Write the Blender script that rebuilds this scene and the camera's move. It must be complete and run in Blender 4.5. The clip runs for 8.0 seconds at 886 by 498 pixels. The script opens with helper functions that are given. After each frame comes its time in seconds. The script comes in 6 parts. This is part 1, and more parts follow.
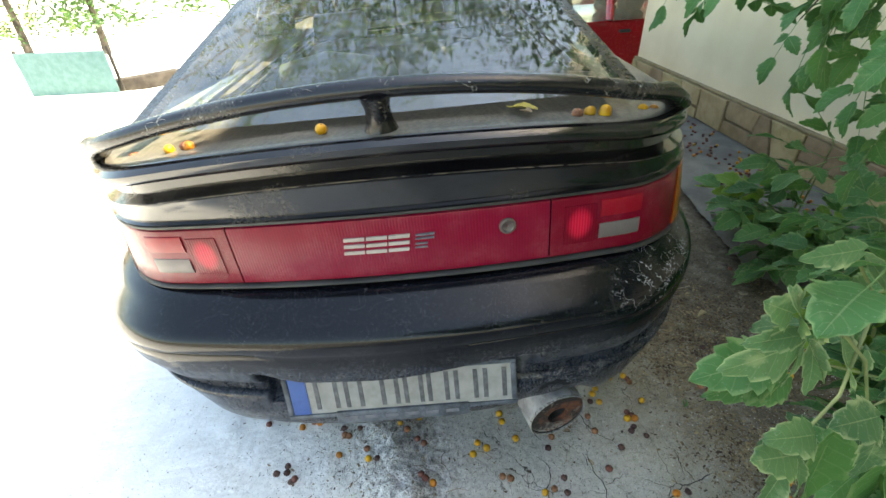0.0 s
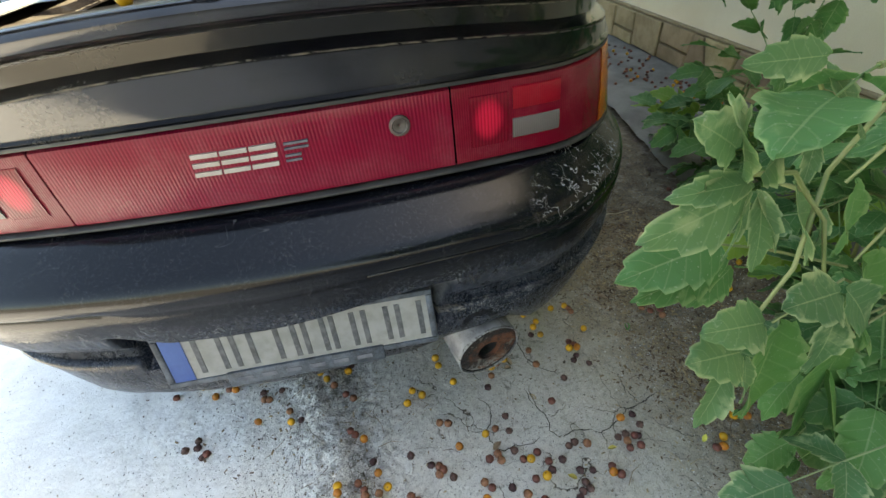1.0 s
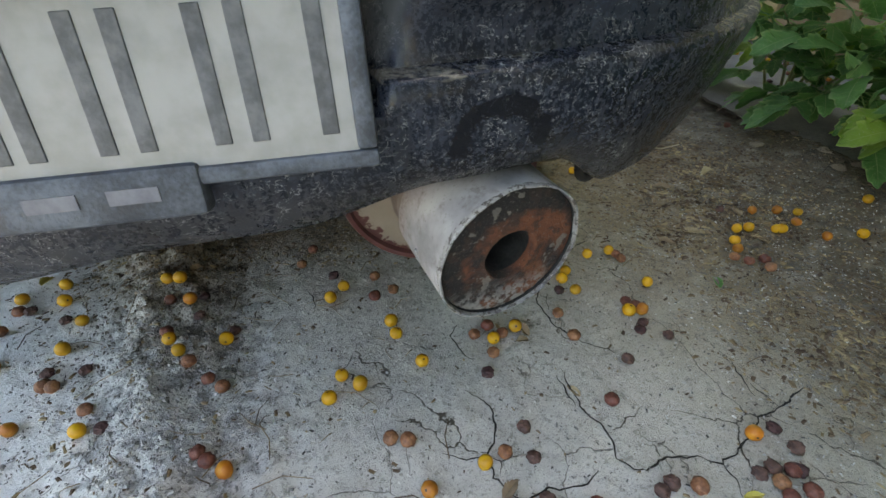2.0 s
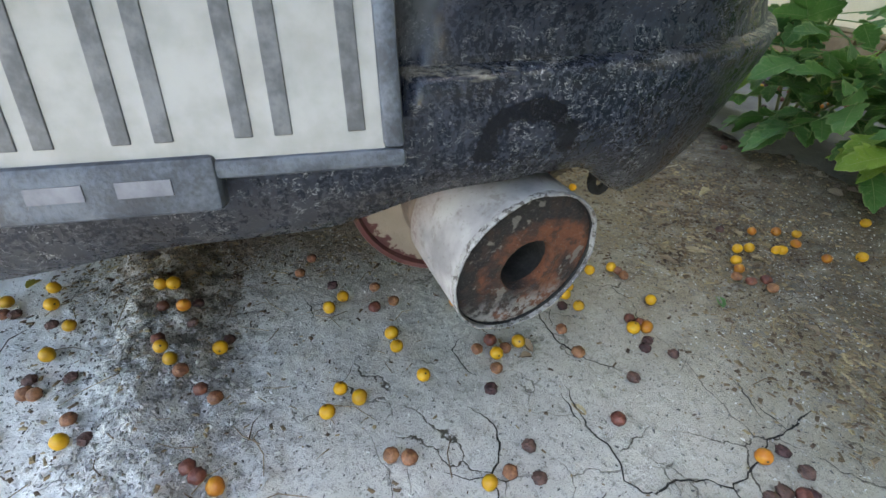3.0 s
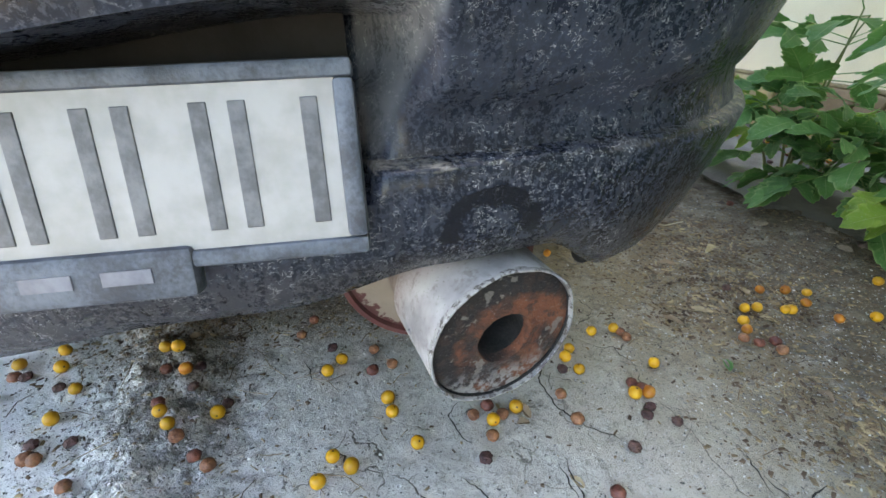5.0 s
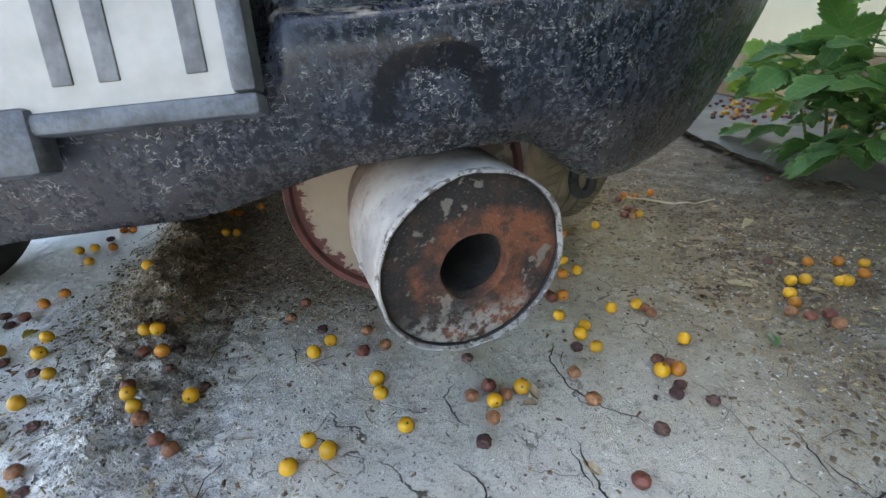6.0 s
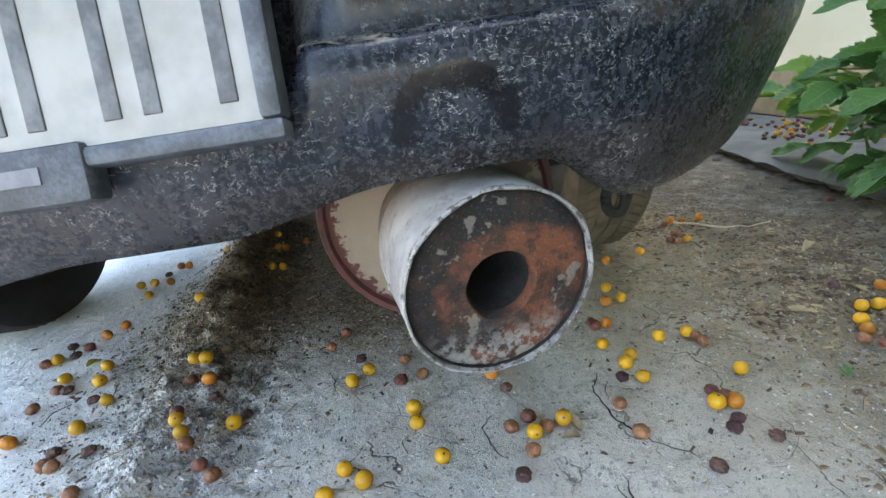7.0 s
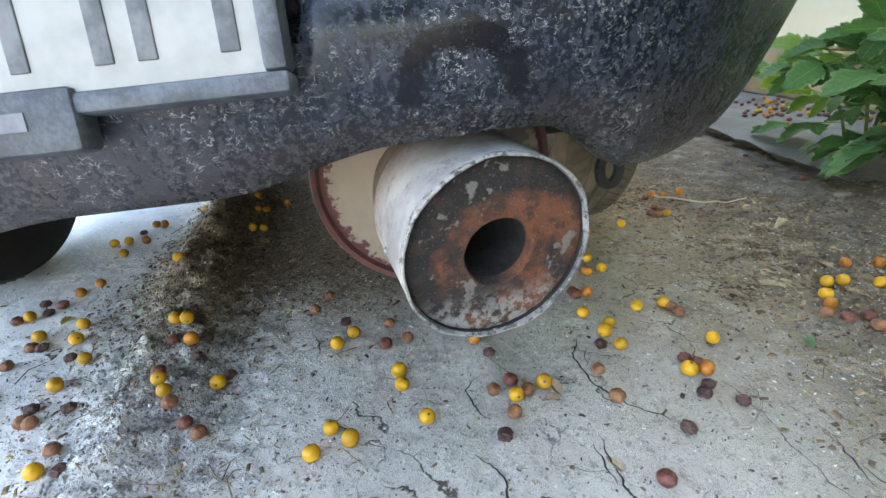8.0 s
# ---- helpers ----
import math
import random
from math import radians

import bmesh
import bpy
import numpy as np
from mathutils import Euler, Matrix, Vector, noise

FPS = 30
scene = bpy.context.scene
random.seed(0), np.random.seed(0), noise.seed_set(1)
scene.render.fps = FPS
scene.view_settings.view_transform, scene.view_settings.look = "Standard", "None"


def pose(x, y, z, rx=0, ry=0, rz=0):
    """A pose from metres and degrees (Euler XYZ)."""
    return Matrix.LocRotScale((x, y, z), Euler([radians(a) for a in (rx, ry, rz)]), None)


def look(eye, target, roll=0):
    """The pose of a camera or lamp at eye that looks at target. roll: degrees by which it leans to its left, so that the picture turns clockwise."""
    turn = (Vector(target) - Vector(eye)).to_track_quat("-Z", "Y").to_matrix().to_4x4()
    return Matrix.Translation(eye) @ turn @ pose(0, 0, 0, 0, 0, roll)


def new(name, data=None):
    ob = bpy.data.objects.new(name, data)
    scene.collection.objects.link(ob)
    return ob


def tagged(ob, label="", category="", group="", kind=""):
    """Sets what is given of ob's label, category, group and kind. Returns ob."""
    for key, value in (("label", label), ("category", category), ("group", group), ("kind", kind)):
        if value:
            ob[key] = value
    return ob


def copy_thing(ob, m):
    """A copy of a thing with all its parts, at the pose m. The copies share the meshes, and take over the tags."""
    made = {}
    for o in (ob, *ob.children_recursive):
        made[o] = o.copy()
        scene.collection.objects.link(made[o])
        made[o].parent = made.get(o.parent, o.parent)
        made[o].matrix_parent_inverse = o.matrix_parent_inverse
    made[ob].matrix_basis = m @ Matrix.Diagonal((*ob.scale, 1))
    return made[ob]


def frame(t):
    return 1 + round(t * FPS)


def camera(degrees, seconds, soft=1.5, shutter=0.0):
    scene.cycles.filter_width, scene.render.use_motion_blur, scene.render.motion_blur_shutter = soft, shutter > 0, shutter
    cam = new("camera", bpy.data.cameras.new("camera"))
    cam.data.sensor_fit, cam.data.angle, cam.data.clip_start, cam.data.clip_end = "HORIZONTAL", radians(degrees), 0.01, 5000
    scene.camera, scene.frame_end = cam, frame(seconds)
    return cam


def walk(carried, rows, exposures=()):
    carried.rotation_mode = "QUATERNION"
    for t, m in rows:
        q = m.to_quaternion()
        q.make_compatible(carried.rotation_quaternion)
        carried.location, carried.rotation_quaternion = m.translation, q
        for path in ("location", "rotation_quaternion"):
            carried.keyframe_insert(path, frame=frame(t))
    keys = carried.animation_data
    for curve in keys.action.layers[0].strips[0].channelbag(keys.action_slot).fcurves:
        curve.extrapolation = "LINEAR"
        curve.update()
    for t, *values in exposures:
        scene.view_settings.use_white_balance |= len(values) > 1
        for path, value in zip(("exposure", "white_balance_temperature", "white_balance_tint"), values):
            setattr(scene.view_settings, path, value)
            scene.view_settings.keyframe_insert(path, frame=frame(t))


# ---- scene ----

cam = camera(88.0, 8.0)
PATH = [
    (0, (0.0456, -0.7012, 1.2676), (0.1031, 0.1338, 0.7203), -2.42),
    (0.5, (0.1011, -0.7158, 1.1840), (0.1816, 0.1110, 0.6273), -3.20),
    (1, (0.1554, -0.6319, 1.1116), (0.2952, 0.1375, 0.4883), -3.46),
    (1.2, (0.1617, -0.5717, 1.0315), (0.2681, 0.1733, 0.3730), -5.64),
    (1.3, (0.1524, -0.5387, 0.9698), (0.2347, 0.2050, 0.3064), -9.20),
    (1.5, (0.1476, -0.4381, 0.8188), (0.2373, 0.3072, 0.1581), -7.45),
    (1.7, (0.1862, -0.3579, 0.6545), (0.3510, 0.3983, 0.0212), 0.26),
    (1.8, (0.2010, -0.3435, 0.5941), (0.3850, 0.4202, -0.0247), 1.94),
    (2, (0.2168, -0.3178, 0.5425), (0.4145, 0.4711, -0.0394), 0.91),
    (2.2, (0.2257, -0.3011, 0.5151), (0.4330, 0.5130, -0.0273), 3.38),
    (3.3, (0.1919, -0.3117, 0.5500), (0.4319, 0.4735, -0.0208), 2.64),
    (3.5, (0.1995, -0.3340, 0.5885), (0.4664, 0.4117, -0.0221), 1.82),
    (4, (0.2038, -0.3687, 0.6262), (0.4625, 0.4204, 0.0691), 2.99),
    (4.2, (0.2090, -0.3707, 0.6279), (0.4668, 0.4183, 0.0702), 3.60),
    (5.3, (0.2492, -0.2976, 0.5134), (0.4203, 0.5859, 0.0774), 0.43),
    (5.5, (0.2652, -0.2953, 0.4897), (0.4436, 0.5819, 0.0439), -0.79),
    (6, (0.2944, -0.2935, 0.4493), (0.4241, 0.6017, 0.0229), -2.27),
    (6.5, (0.3092, -0.2976, 0.4441), (0.3650, 0.6326, 0.0813), -4.64),
    (7, (0.3065, -0.2999, 0.4387), (0.3485, 0.6353, 0.0870), -5.58),
    (7.5, (0.2978, -0.2978, 0.4364), (0.3469, 0.6274, 0.0602), -5.16),
    (8, (0.2916, -0.2989, 0.4382), (0.3743, 0.6044, 0.0173), -2.87),
]
walk(cam, [(t, look(eye, target, roll)) for t, eye, target, roll in PATH], exposures=[
    (0.0, 2.65, 8300, 3), (1.0, 2.55, 8700, 5), (1.5, 2.7, 8700, 8), (2.2, 2.98, 8500, 10), (3.3, 3.50, 8000, 11), (4.2, 3.70, 7850, 11), (5.5, 3.54, 7850, 12), (6.0, 3.52, 7850, 12), (7.0, 3.72, 7850, 11), (8.0, 3.88, 7850, 11)])

# ---- world and sun ----
SUN_UP, SUN_FROM = 56.0, 90.0          # degrees above the horizon; bearing clockwise from +y
world = bpy.data.worlds.new("sky")
scene.world = world
world.use_nodes = True
wt = world.node_tree
sky = wt.nodes.new("ShaderNodeTexSky")
sky.sky_type, sky.sun_disc, sky.dust_density = "NISHITA", False, 1.8
sky.sun_elevation, sky.sun_rotation = radians(SUN_UP), radians(SUN_FROM)
wt.links.new(sky.outputs[0], wt.nodes["Background"].inputs[0])
wt.nodes["Background"].inputs[1].default_value = 0.15
sun = new("sun", bpy.data.lights.new("sun", "SUN"))
sun.data.energy, sun.data.angle, sun.data.color = 4.0, radians(0.53), (1.0, 0.95, 0.88)
sun_way = Vector((math.cos(radians(SUN_UP)), 0.0, math.sin(radians(SUN_UP))))
sun.matrix_world = look(sun_way * 30, (0, 0, 0))


# ---- material helpers ----
def shader(name):
    m = bpy.data.materials.new(name)
    m.use_nodes = True
    return m, m.node_tree, m.node_tree.nodes["Principled BSDF"]


def put(t, socket, value):
    if isinstance(value, (int, float)):
        socket.default_value = value
    elif isinstance(value, tuple):
        socket.default_value = (*value, 1.0) if len(value) == 3 and socket.type == "RGBA" else value
    else:
        t.links.new(value, socket)


def coords(t, scale=(1, 1, 1), rot=(0, 0, 0)):
    tc, mp = t.nodes.new("ShaderNodeTexCoord"), t.nodes.new("ShaderNodeMapping")
    t.links.new(tc.outputs["Object"], mp.inputs["Vector"])
    mp.inputs["Scale"].default_value, mp.inputs["Rotation"].default_value = scale, rot
    return mp.outputs[0]


def noise_tex(t, scale, detail=4.0, rough=0.55, vec=None, warp=0.0):
    n = t.nodes.new("ShaderNodeTexNoise")
    n.inputs["Scale"].default_value, n.inputs["Detail"].default_value = scale, detail
    n.inputs["Roughness"].default_value, n.inputs["Distortion"].default_value = rough, warp
    t.links.new(vec or coords(t), n.inputs["Vector"])
    return n.outputs["Fac"]


def cells(t, scale, feature="F1", vec=None, rand=1.0):
    n = t.nodes.new("ShaderNodeTexVoronoi")
    n.feature = feature
    n.inputs["Scale"].default_value, n.inputs["Randomness"].default_value = scale, rand
    t.links.new(vec or coords(t), n.inputs["Vector"])
    return n.outputs["Distance"]


def step(t, fac, low, high, a=0.0, b=1.0):
    n = t.nodes.new("ShaderNodeMapRange")
    n.interpolation_type = "SMOOTHSTEP"
    put(t, n.inputs["Value"], fac)
    for key, v in (("From Min", low), ("From Max", high), ("To Min", a), ("To Max", b)):
        n.inputs[key].default_value = v
    return n.outputs["Result"]


def calc(t, op, a, b=0.0):
    n = t.nodes.new("ShaderNodeMath")
    n.operation, n.use_clamp = op, op in ("ADD", "SUBTRACT")
    put(t, n.inputs[0], a), put(t, n.inputs[1], b)
    return n.outputs[0]


def blend(t, fac, a, b):
    n = t.nodes.new("ShaderNodeMix")
    n.data_type = "RGBA"
    put(t, n.inputs[0], fac), put(t, n.inputs[6], a), put(t, n.inputs[7], b)
    return n.outputs[2]


def bump(t, bsdf, height, strength=0.3, distance=0.002):
    n = t.nodes.new("ShaderNodeBump")
    n.inputs["Strength"].default_value, n.inputs["Distance"].default_value = strength, distance
    t.links.new(height, n.inputs["Height"])
    t.links.new(n.outputs[0], bsdf.inputs["Normal"])


def up_facing(t):
    g, s = t.nodes.new("ShaderNodeNewGeometry"), t.nodes.new("ShaderNodeSeparateXYZ")
    t.links.new(g.outputs["Normal"], s.inputs[0])
    return s.outputs["Z"]


def piece_random(t):
    return t.nodes.new("ShaderNodeObjectInfo").outputs["Random"]


def island_random(t):
    return t.nodes.new("ShaderNodeNewGeometry").outputs["Random Per Island"]


def plain(name, a, b, rough=0.6, metal=0.0, scale=12.0, fine=90.0, relief=0.25, depth=0.002, coat=0.0, random_by=None, spread=0.3):
    """A surface of two tones that vary at two scales, with fine relief."""
    m, t, s = shader(name)
    wide, grain = noise_tex(t, scale), noise_tex(t, fine, 3)
    mixed = calc(t, "ADD", calc(t, "MULTIPLY", wide, 0.7), calc(t, "MULTIPLY", grain, 0.3))
    col = blend(t, step(t, mixed, 0.35, 0.65), a, b)
    if random_by:
        h = t.nodes.new("ShaderNodeHueSaturation")
        put(t, h.inputs["Value"], step(t, random_by(t), 0, 1, 1 - spread, 1 + spread))
        put(t, h.inputs["Hue"], step(t, random_by(t), 0, 1, 0.485, 0.515))
        put(t, h.inputs["Color"], col)
        col = h.outputs[0]
    put(t, s.inputs["Base Color"], col)
    put(t, s.inputs["Roughness"], step(t, grain, 0.3, 0.7, max(rough - 0.1, 0.03), min(rough + 0.1, 1)))
    s.inputs["Metallic"].default_value, s.inputs["Coat Weight"].default_value = metal, coat
    if relief:
        bump(t, s, grain, relief, depth)
    return m


# ---- materials ----
def axes_of(t):
    tc, sep = t.nodes.new("ShaderNodeTexCoord"), t.nodes.new("ShaderNodeSeparateXYZ")
    t.links.new(tc.outputs["Object"], sep.inputs[0])
    return sep.outputs["X"], sep.outputs["Y"], sep.outputs["Z"]


def raw(t, op, a, b=0.0):
    """Arithmetic without clamping."""
    n = t.nodes.new("ShaderNodeMath")
    n.operation = op
    put(t, n.inputs[0], a), put(t, n.inputs[1], b)
    return n.outputs[0]


def car_paint():
    m, t, s = shader("dusty_black_paint")
    wide, fine = noise_tex(t, 5, 5), noise_tex(t, 140, 4, 0.7)
    streak = noise_tex(t, 14, 4, 0.6, coords(t, (6, 1, 0.5)))
    dust = calc(t, "ADD", step(t, up_facing(t), 0.955, 0.995, 0.0, 0.55), step(t, wide, 0.40, 0.72, 0.01, 0.16))
    dust = calc(t, "MULTIPLY", dust, step(t, calc(t, "ADD", fine, calc(t, "MULTIPLY", streak, 0.4)), 0.4, 0.9, 0.35, 1.3))
    specks = step(t, cells(t, 60), 0.10, 0.05)
    dust = calc(t, "ADD", dust, calc(t, "MULTIPLY", specks, step(t, wide, 0.5, 0.7, 0, 0.2)))
    # ragged dirt along the seams of the tailgate
    x, y, z = axes_of(t)
    grain = noise_tex(t, 70, 5, 0.7)
    for level, fall, wide_by in ((0.8585, 0.10, 0.0016), (0.9405, 0.17, 0.0018), (0.978, 0.17, 0.0014)):
        off = raw(t, "SUBTRACT", raw(t, "ADD", z, raw(t, "MULTIPLY", raw(t, "MULTIPLY", x, x), fall)), level)
        off = raw(t, "ADD", off, raw(t, "MULTIPLY", raw(t, "SUBTRACT", grain, 0.5), 0.005))
        dust = calc(t, "ADD", dust, calc(t, "MULTIPLY", step(t, raw(t, "ABSOLUTE", off), wide_by, wide_by * 0.4), step(t, noise_tex(t, 45, 5, 0.65), 0.40, 0.60, 0, 0.6)))
    put(t, s.inputs["Base Color"], blend(t, dust, (0.004, 0.004, 0.006), (0.19, 0.165, 0.125)))
    put(t, s.inputs["Roughness"], step(t, dust, 0.0, 0.4, 0.10, 0.75))
    s.inputs["Coat Weight"].default_value = 0.25
    bump(t, s, fine, 0.06, 0.001)
    return m


def oval(t, x, z, cx, cz, rx, rz):
    """Squared distance from a middle, in radii."""
    a, b = raw(t, "DIVIDE", raw(t, "SUBTRACT", x, cx), rx), raw(t, "DIVIDE", raw(t, "SUBTRACT", z, cz), rz)
    return raw(t, "ADD", raw(t, "MULTIPLY", a, a), raw(t, "MULTIPLY", b, b))


def scratches(t, scale, width, keep, vec=None):
    """Short curly hair lines: pieces of a noise's contour lines."""
    n = noise_tex(t, scale, 2, 0.5, vec, 0.6)
    line = step(t, raw(t, "ABSOLUTE", raw(t, "SUBTRACT", n, 0.5)), width, width * 0.3)
    return calc(t, "MULTIPLY", line, step(t, noise_tex(t, scale * 0.62, 2, 0.5, coords(t, (1, 1, 1), (0.5, 0.7, 0.3))), keep, keep + 0.05))


def bumper_plastic():
    m, t, s = shader("scuffed_blue_black_bumper")
    x, y, z = axes_of(t)
    wide, mid, fine = noise_tex(t, 5, 5), noise_tex(t, 26, 5, 0.65), noise_tex(t, 260, 5, 0.75)
    worn_z = raw(t, "ADD", z, raw(t, "MULTIPLY", raw(t, "SUBTRACT", wide, 0.5), 0.10))
    low = step(t, worn_z, 0.615, 0.535)
    grey = step(t, worn_z, 0.605, 0.515)
    film = calc(t, "MULTIPLY", step(t, wide, 0.36, 0.68, 0.25, 0.8), step(t, mid, 0.3, 0.7, 0.35, 1.0))
    runs = step(t, noise_tex(t, 75, 5, 0.65, coords(t, (2.6, 2.6, 0.13))), 0.42, 0.72, 0, 0.22)
    grit = step(t, fine, 0.46, 0.66, 0, 0.8)
    dust = calc(t, "MULTIPLY", raw(t, "ADD", raw(t, "ADD", runs, film), grit), step(t, grey, 0, 1, 0.015, 0.42))
    rubbed = raw(t, "ADD", oval(t, x, z, 0.324, 0.391, 0.034, 0.033), raw(t, "MULTIPLY", raw(t, "SUBTRACT", mid, 0.5), 1.4))
    smear = step(t, calc(t, "MULTIPLY", step(t, raw(t, "ABSOLUTE", raw(t, "SUBTRACT", rubbed, 1.0)), 0.6, 0.25), step(t, z, 0.380, 0.390)), 0, 1, 1.0, 0.12)
    dust = calc(t, "MULTIPLY", dust, smear)
    base = blend(t, dust, (0.0026, 0.0031, 0.0052), (0.052, 0.067, 0.100))
    cheek = calc(t, "MULTIPLY", step(t, x, 0.233, 0.237), step(t, raw(t, "SUBTRACT", x, raw(t, "MULTIPLY", raw(t, "SUBTRACT", z, 0.45), 0.5)), 0.248, 0.239))
    cheek = calc(t, "MULTIPLY", calc(t, "MULTIPLY", cheek, step(t, z, 0.450, 0.458)), step(t, z, 0.549, 0.543))
    base = blend(t, calc(t, "MULTIPLY", cheek, step(t, mid, 0.3, 0.6, 0.45, 0.85)), base, (0.105, 0.11, 0.115))
    soiled = step(t, raw(t, "ADD", z, raw(t, "MULTIPLY", mid, 0.03)), 0.405, 0.380, 0, 0.75)
    base = blend(t, calc(t, "MULTIPLY", soiled, step(t, fine, 0.36, 0.64, 0.15, 0.75)), base, (0.040, 0.034, 0.028))
    fleck = calc(t, "ADD", scratches(t, 170, 0.013, 0.525), scratches(t, 330, 0.026, 0.56, coords(t, (0.7, 1, 1.4))))
    fleck = calc(t, "MULTIPLY", fleck, step(t, noise_tex(t, 13, 3), 0.36, 0.64, 0.12, 0.75))
    fleck = calc(t, "MULTIPLY", fleck, smear)
    fleck = calc(t, "MULTIPLY", fleck, step(t, low, 0, 1, 0.15, 1.0))
    corner = calc(t, "MULTIPLY", scratches(t, 42, 0.014, 0.46, coords(t, (1, 1, 1), (0.3, 0.9, 0.2))), step(t, oval(t, x, z, 0.56, 0.655, 0.14, 0.06), 1.0, 0.4))
    fleck = calc(t, "ADD", fleck, calc(t, "MULTIPLY", corner, 0.7))
    drag = calc(t, "MULTIPLY", scratches(t, 12, 0.006, 0.55, coords(t, (1, 1, 3.5))), step(t, fine, 0.4, 0.6))
    fleck = calc(t, "ADD", fleck, calc(t, "MULTIPLY", drag, 0.12))
    ledge = raw(t, "SUBTRACT", z, raw(t, "ADD", 0.447, raw(t, "MULTIPLY", raw(t, "SUBTRACT", mid, 0.5), 0.012)))
    peel = calc(t, "MULTIPLY", step(t, raw(t, "ABSOLUTE", ledge), 0.0045, 0.0012), step(t, noise_tex(t, 55, 4, 0.65, coords(t, (0.5, 1, 2.5))), 0.46, 0.56))
    peel = calc(t, "MULTIPLY", peel, calc(t, "MULTIPLY", step(t, x, 0.225, 0.24), step(t, x, 0.42, 0.31, 0.12, 0.8)))
    base = blend(t, peel, base, (0.17, 0.155, 0.13))
    put(t, s.inputs["Base Color"], blend(t, fleck, base, (0.40, 0.40, 0.395)))
    rub = calc(t, "MULTIPLY", step(t, noise_tex(t, 40, 5, 0.7, coords(t, (1.5, 1.5, 0.4))), 0.42, 0.66), 0.18)
    put(t, s.inputs["Roughness"], step(t, calc(t, "ADD", calc(t, "ADD", dust, fleck), rub), 0.02, 0.6, 0.09, 0.62))
    s.inputs["Specular IOR Level"].default_value = 0.28
    bump(t, s, calc(t, "ADD", fine, fleck), 0.10, 0.001)
    return m


def peeling_paint():
    m, t, s = shader("peeling_black_paint")
    wide, fine = noise_tex(t, 9, 5), noise_tex(t, 120, 5, 0.7)
    flake = calc(t, "MULTIPLY", step(t, fine, 0.63, 0.67), step(t, wide, 0.54, 0.64))
    edge = calc(t, "MULTIPLY", scratches(t, 40, 0.012, 0.58), 0.5)
    film = step(t, calc(t, "ADD", calc(t, "MULTIPLY", wide, 0.6), calc(t, "MULTIPLY", fine, 0.4)), 0.5, 0.7, 0, 0.35)
    col = blend(t, film, (0.004, 0.004, 0.006), (0.10, 0.095, 0.08))
    put(t, s.inputs["Base Color"], blend(t, calc(t, "ADD", flake, edge), col, (0.42, 0.42, 0.38)))
    put(t, s.inputs["Roughness"], step(t, calc(t, "ADD", film, flake), 0.0, 0.5, 0.18, 0.7))
    bump(t, s, calc(t, "ADD", flake, fine), 0.3, 0.002)
    return m


def cap_mat():
    """Beige scale that has flaked off the oxblood primer round the edge."""
    m, t, s = shader("flaked_beige_scale")
    x, y, z = axes_of(t)
    wide, mid, fine = noise_tex(t, 30, 4), noise_tex(t, 90, 5, 0.65), noise_tex(t, 300, 4)
    edge = raw(t, "ADD", oval(t, x, z, 0.330, 0.316, 0.104, 0.106), raw(t, "MULTIPLY", raw(t, "SUBTRACT", mid, 0.5), 0.9))
    beige = blend(t, wide, (0.16, 0.122, 0.09), (0.25, 0.21, 0.165))
    beige = blend(t, step(t, calc(t, "ADD", wide, calc(t, "MULTIPLY", step(t, x, 0.27, 0.30), 0.25)), 0.62, 0.70), beige, (0.085, 0.065, 0.048))
    red = blend(t, wide, (0.045, 0.012, 0.010), (0.10, 0.030, 0.026))
    put(t, s.inputs["Base Color"], blend(t, step(t, edge, 0.93, 1.0), beige, red))
    s.inputs["Roughness"].default_value = 0.8
    bump(t, s, calc(t, "ADD", mid, fine), 0.3, 0.002)
    return m


def chalk_mat():
    m, t, s = shader("chalky_speckled_rim")
    wide, mid, fine = noise_tex(t, 25, 4), noise_tex(t, 160, 5, 0.7), noise_tex(t, 500, 4, 0.7)
    col = blend(t, step(t, wide, 0.35, 0.65), (0.07, 0.068, 0.07), (0.24, 0.24, 0.237))
    col = blend(t, step(t, mid, 0.50, 0.58, 0, 0.9), col, (0.045, 0.037, 0.032))
    col = blend(t, step(t, fine, 0.58, 0.64, 0, 0.6), col, (0.42, 0.42, 0.40))
    put(t, s.inputs["Base Color"], col)
    s.inputs["Roughness"].default_value = 0.8
    bump(t, s, mid, 0.6, 0.002)
    return m


def tip_mat():
    m, t, s = shader("chalky_aluminised_steel")
    wide, mid, fine = noise_tex(t, 14, 4), noise_tex(t, 60, 5, 0.65), noise_tex(t, 320, 4, 0.7)
    col = blend(t, step(t, wide, 0.35, 0.65), (0.17, 0.17, 0.178), (0.36, 0.36, 0.365))
    col = blend(t, step(t, mid, 0.54, 0.66, 0, 0.6), col, (0.15, 0.135, 0.125))
    col = blend(t, step(t, fine, 0.60, 0.68, 0, 0.6), col, (0.10, 0.08, 0.07))
    x, y, z = axes_of(t)
    back = step(t, raw(t, "ADD", y, raw(t, "MULTIPLY", raw(t, "SUBTRACT", wide, 0.5), 0.07)), 0.030, 0.075, 0, 0.75)
    col = blend(t, calc(t, "MULTIPLY", back, step(t, fine, 0.35, 0.6, 0.6, 1.0)), col, (0.12, 0.080, 0.066))
    put(t, s.inputs["Base Color"], col)
    s.inputs["Metallic"].default_value = 0.15
    put(t, s.inputs["Roughness"], step(t, mid, 0.3, 0.7, 0.45, 0.7))
    bump(t, s, calc(t, "ADD", mid, fine), 0.2, 0.001)
    return m


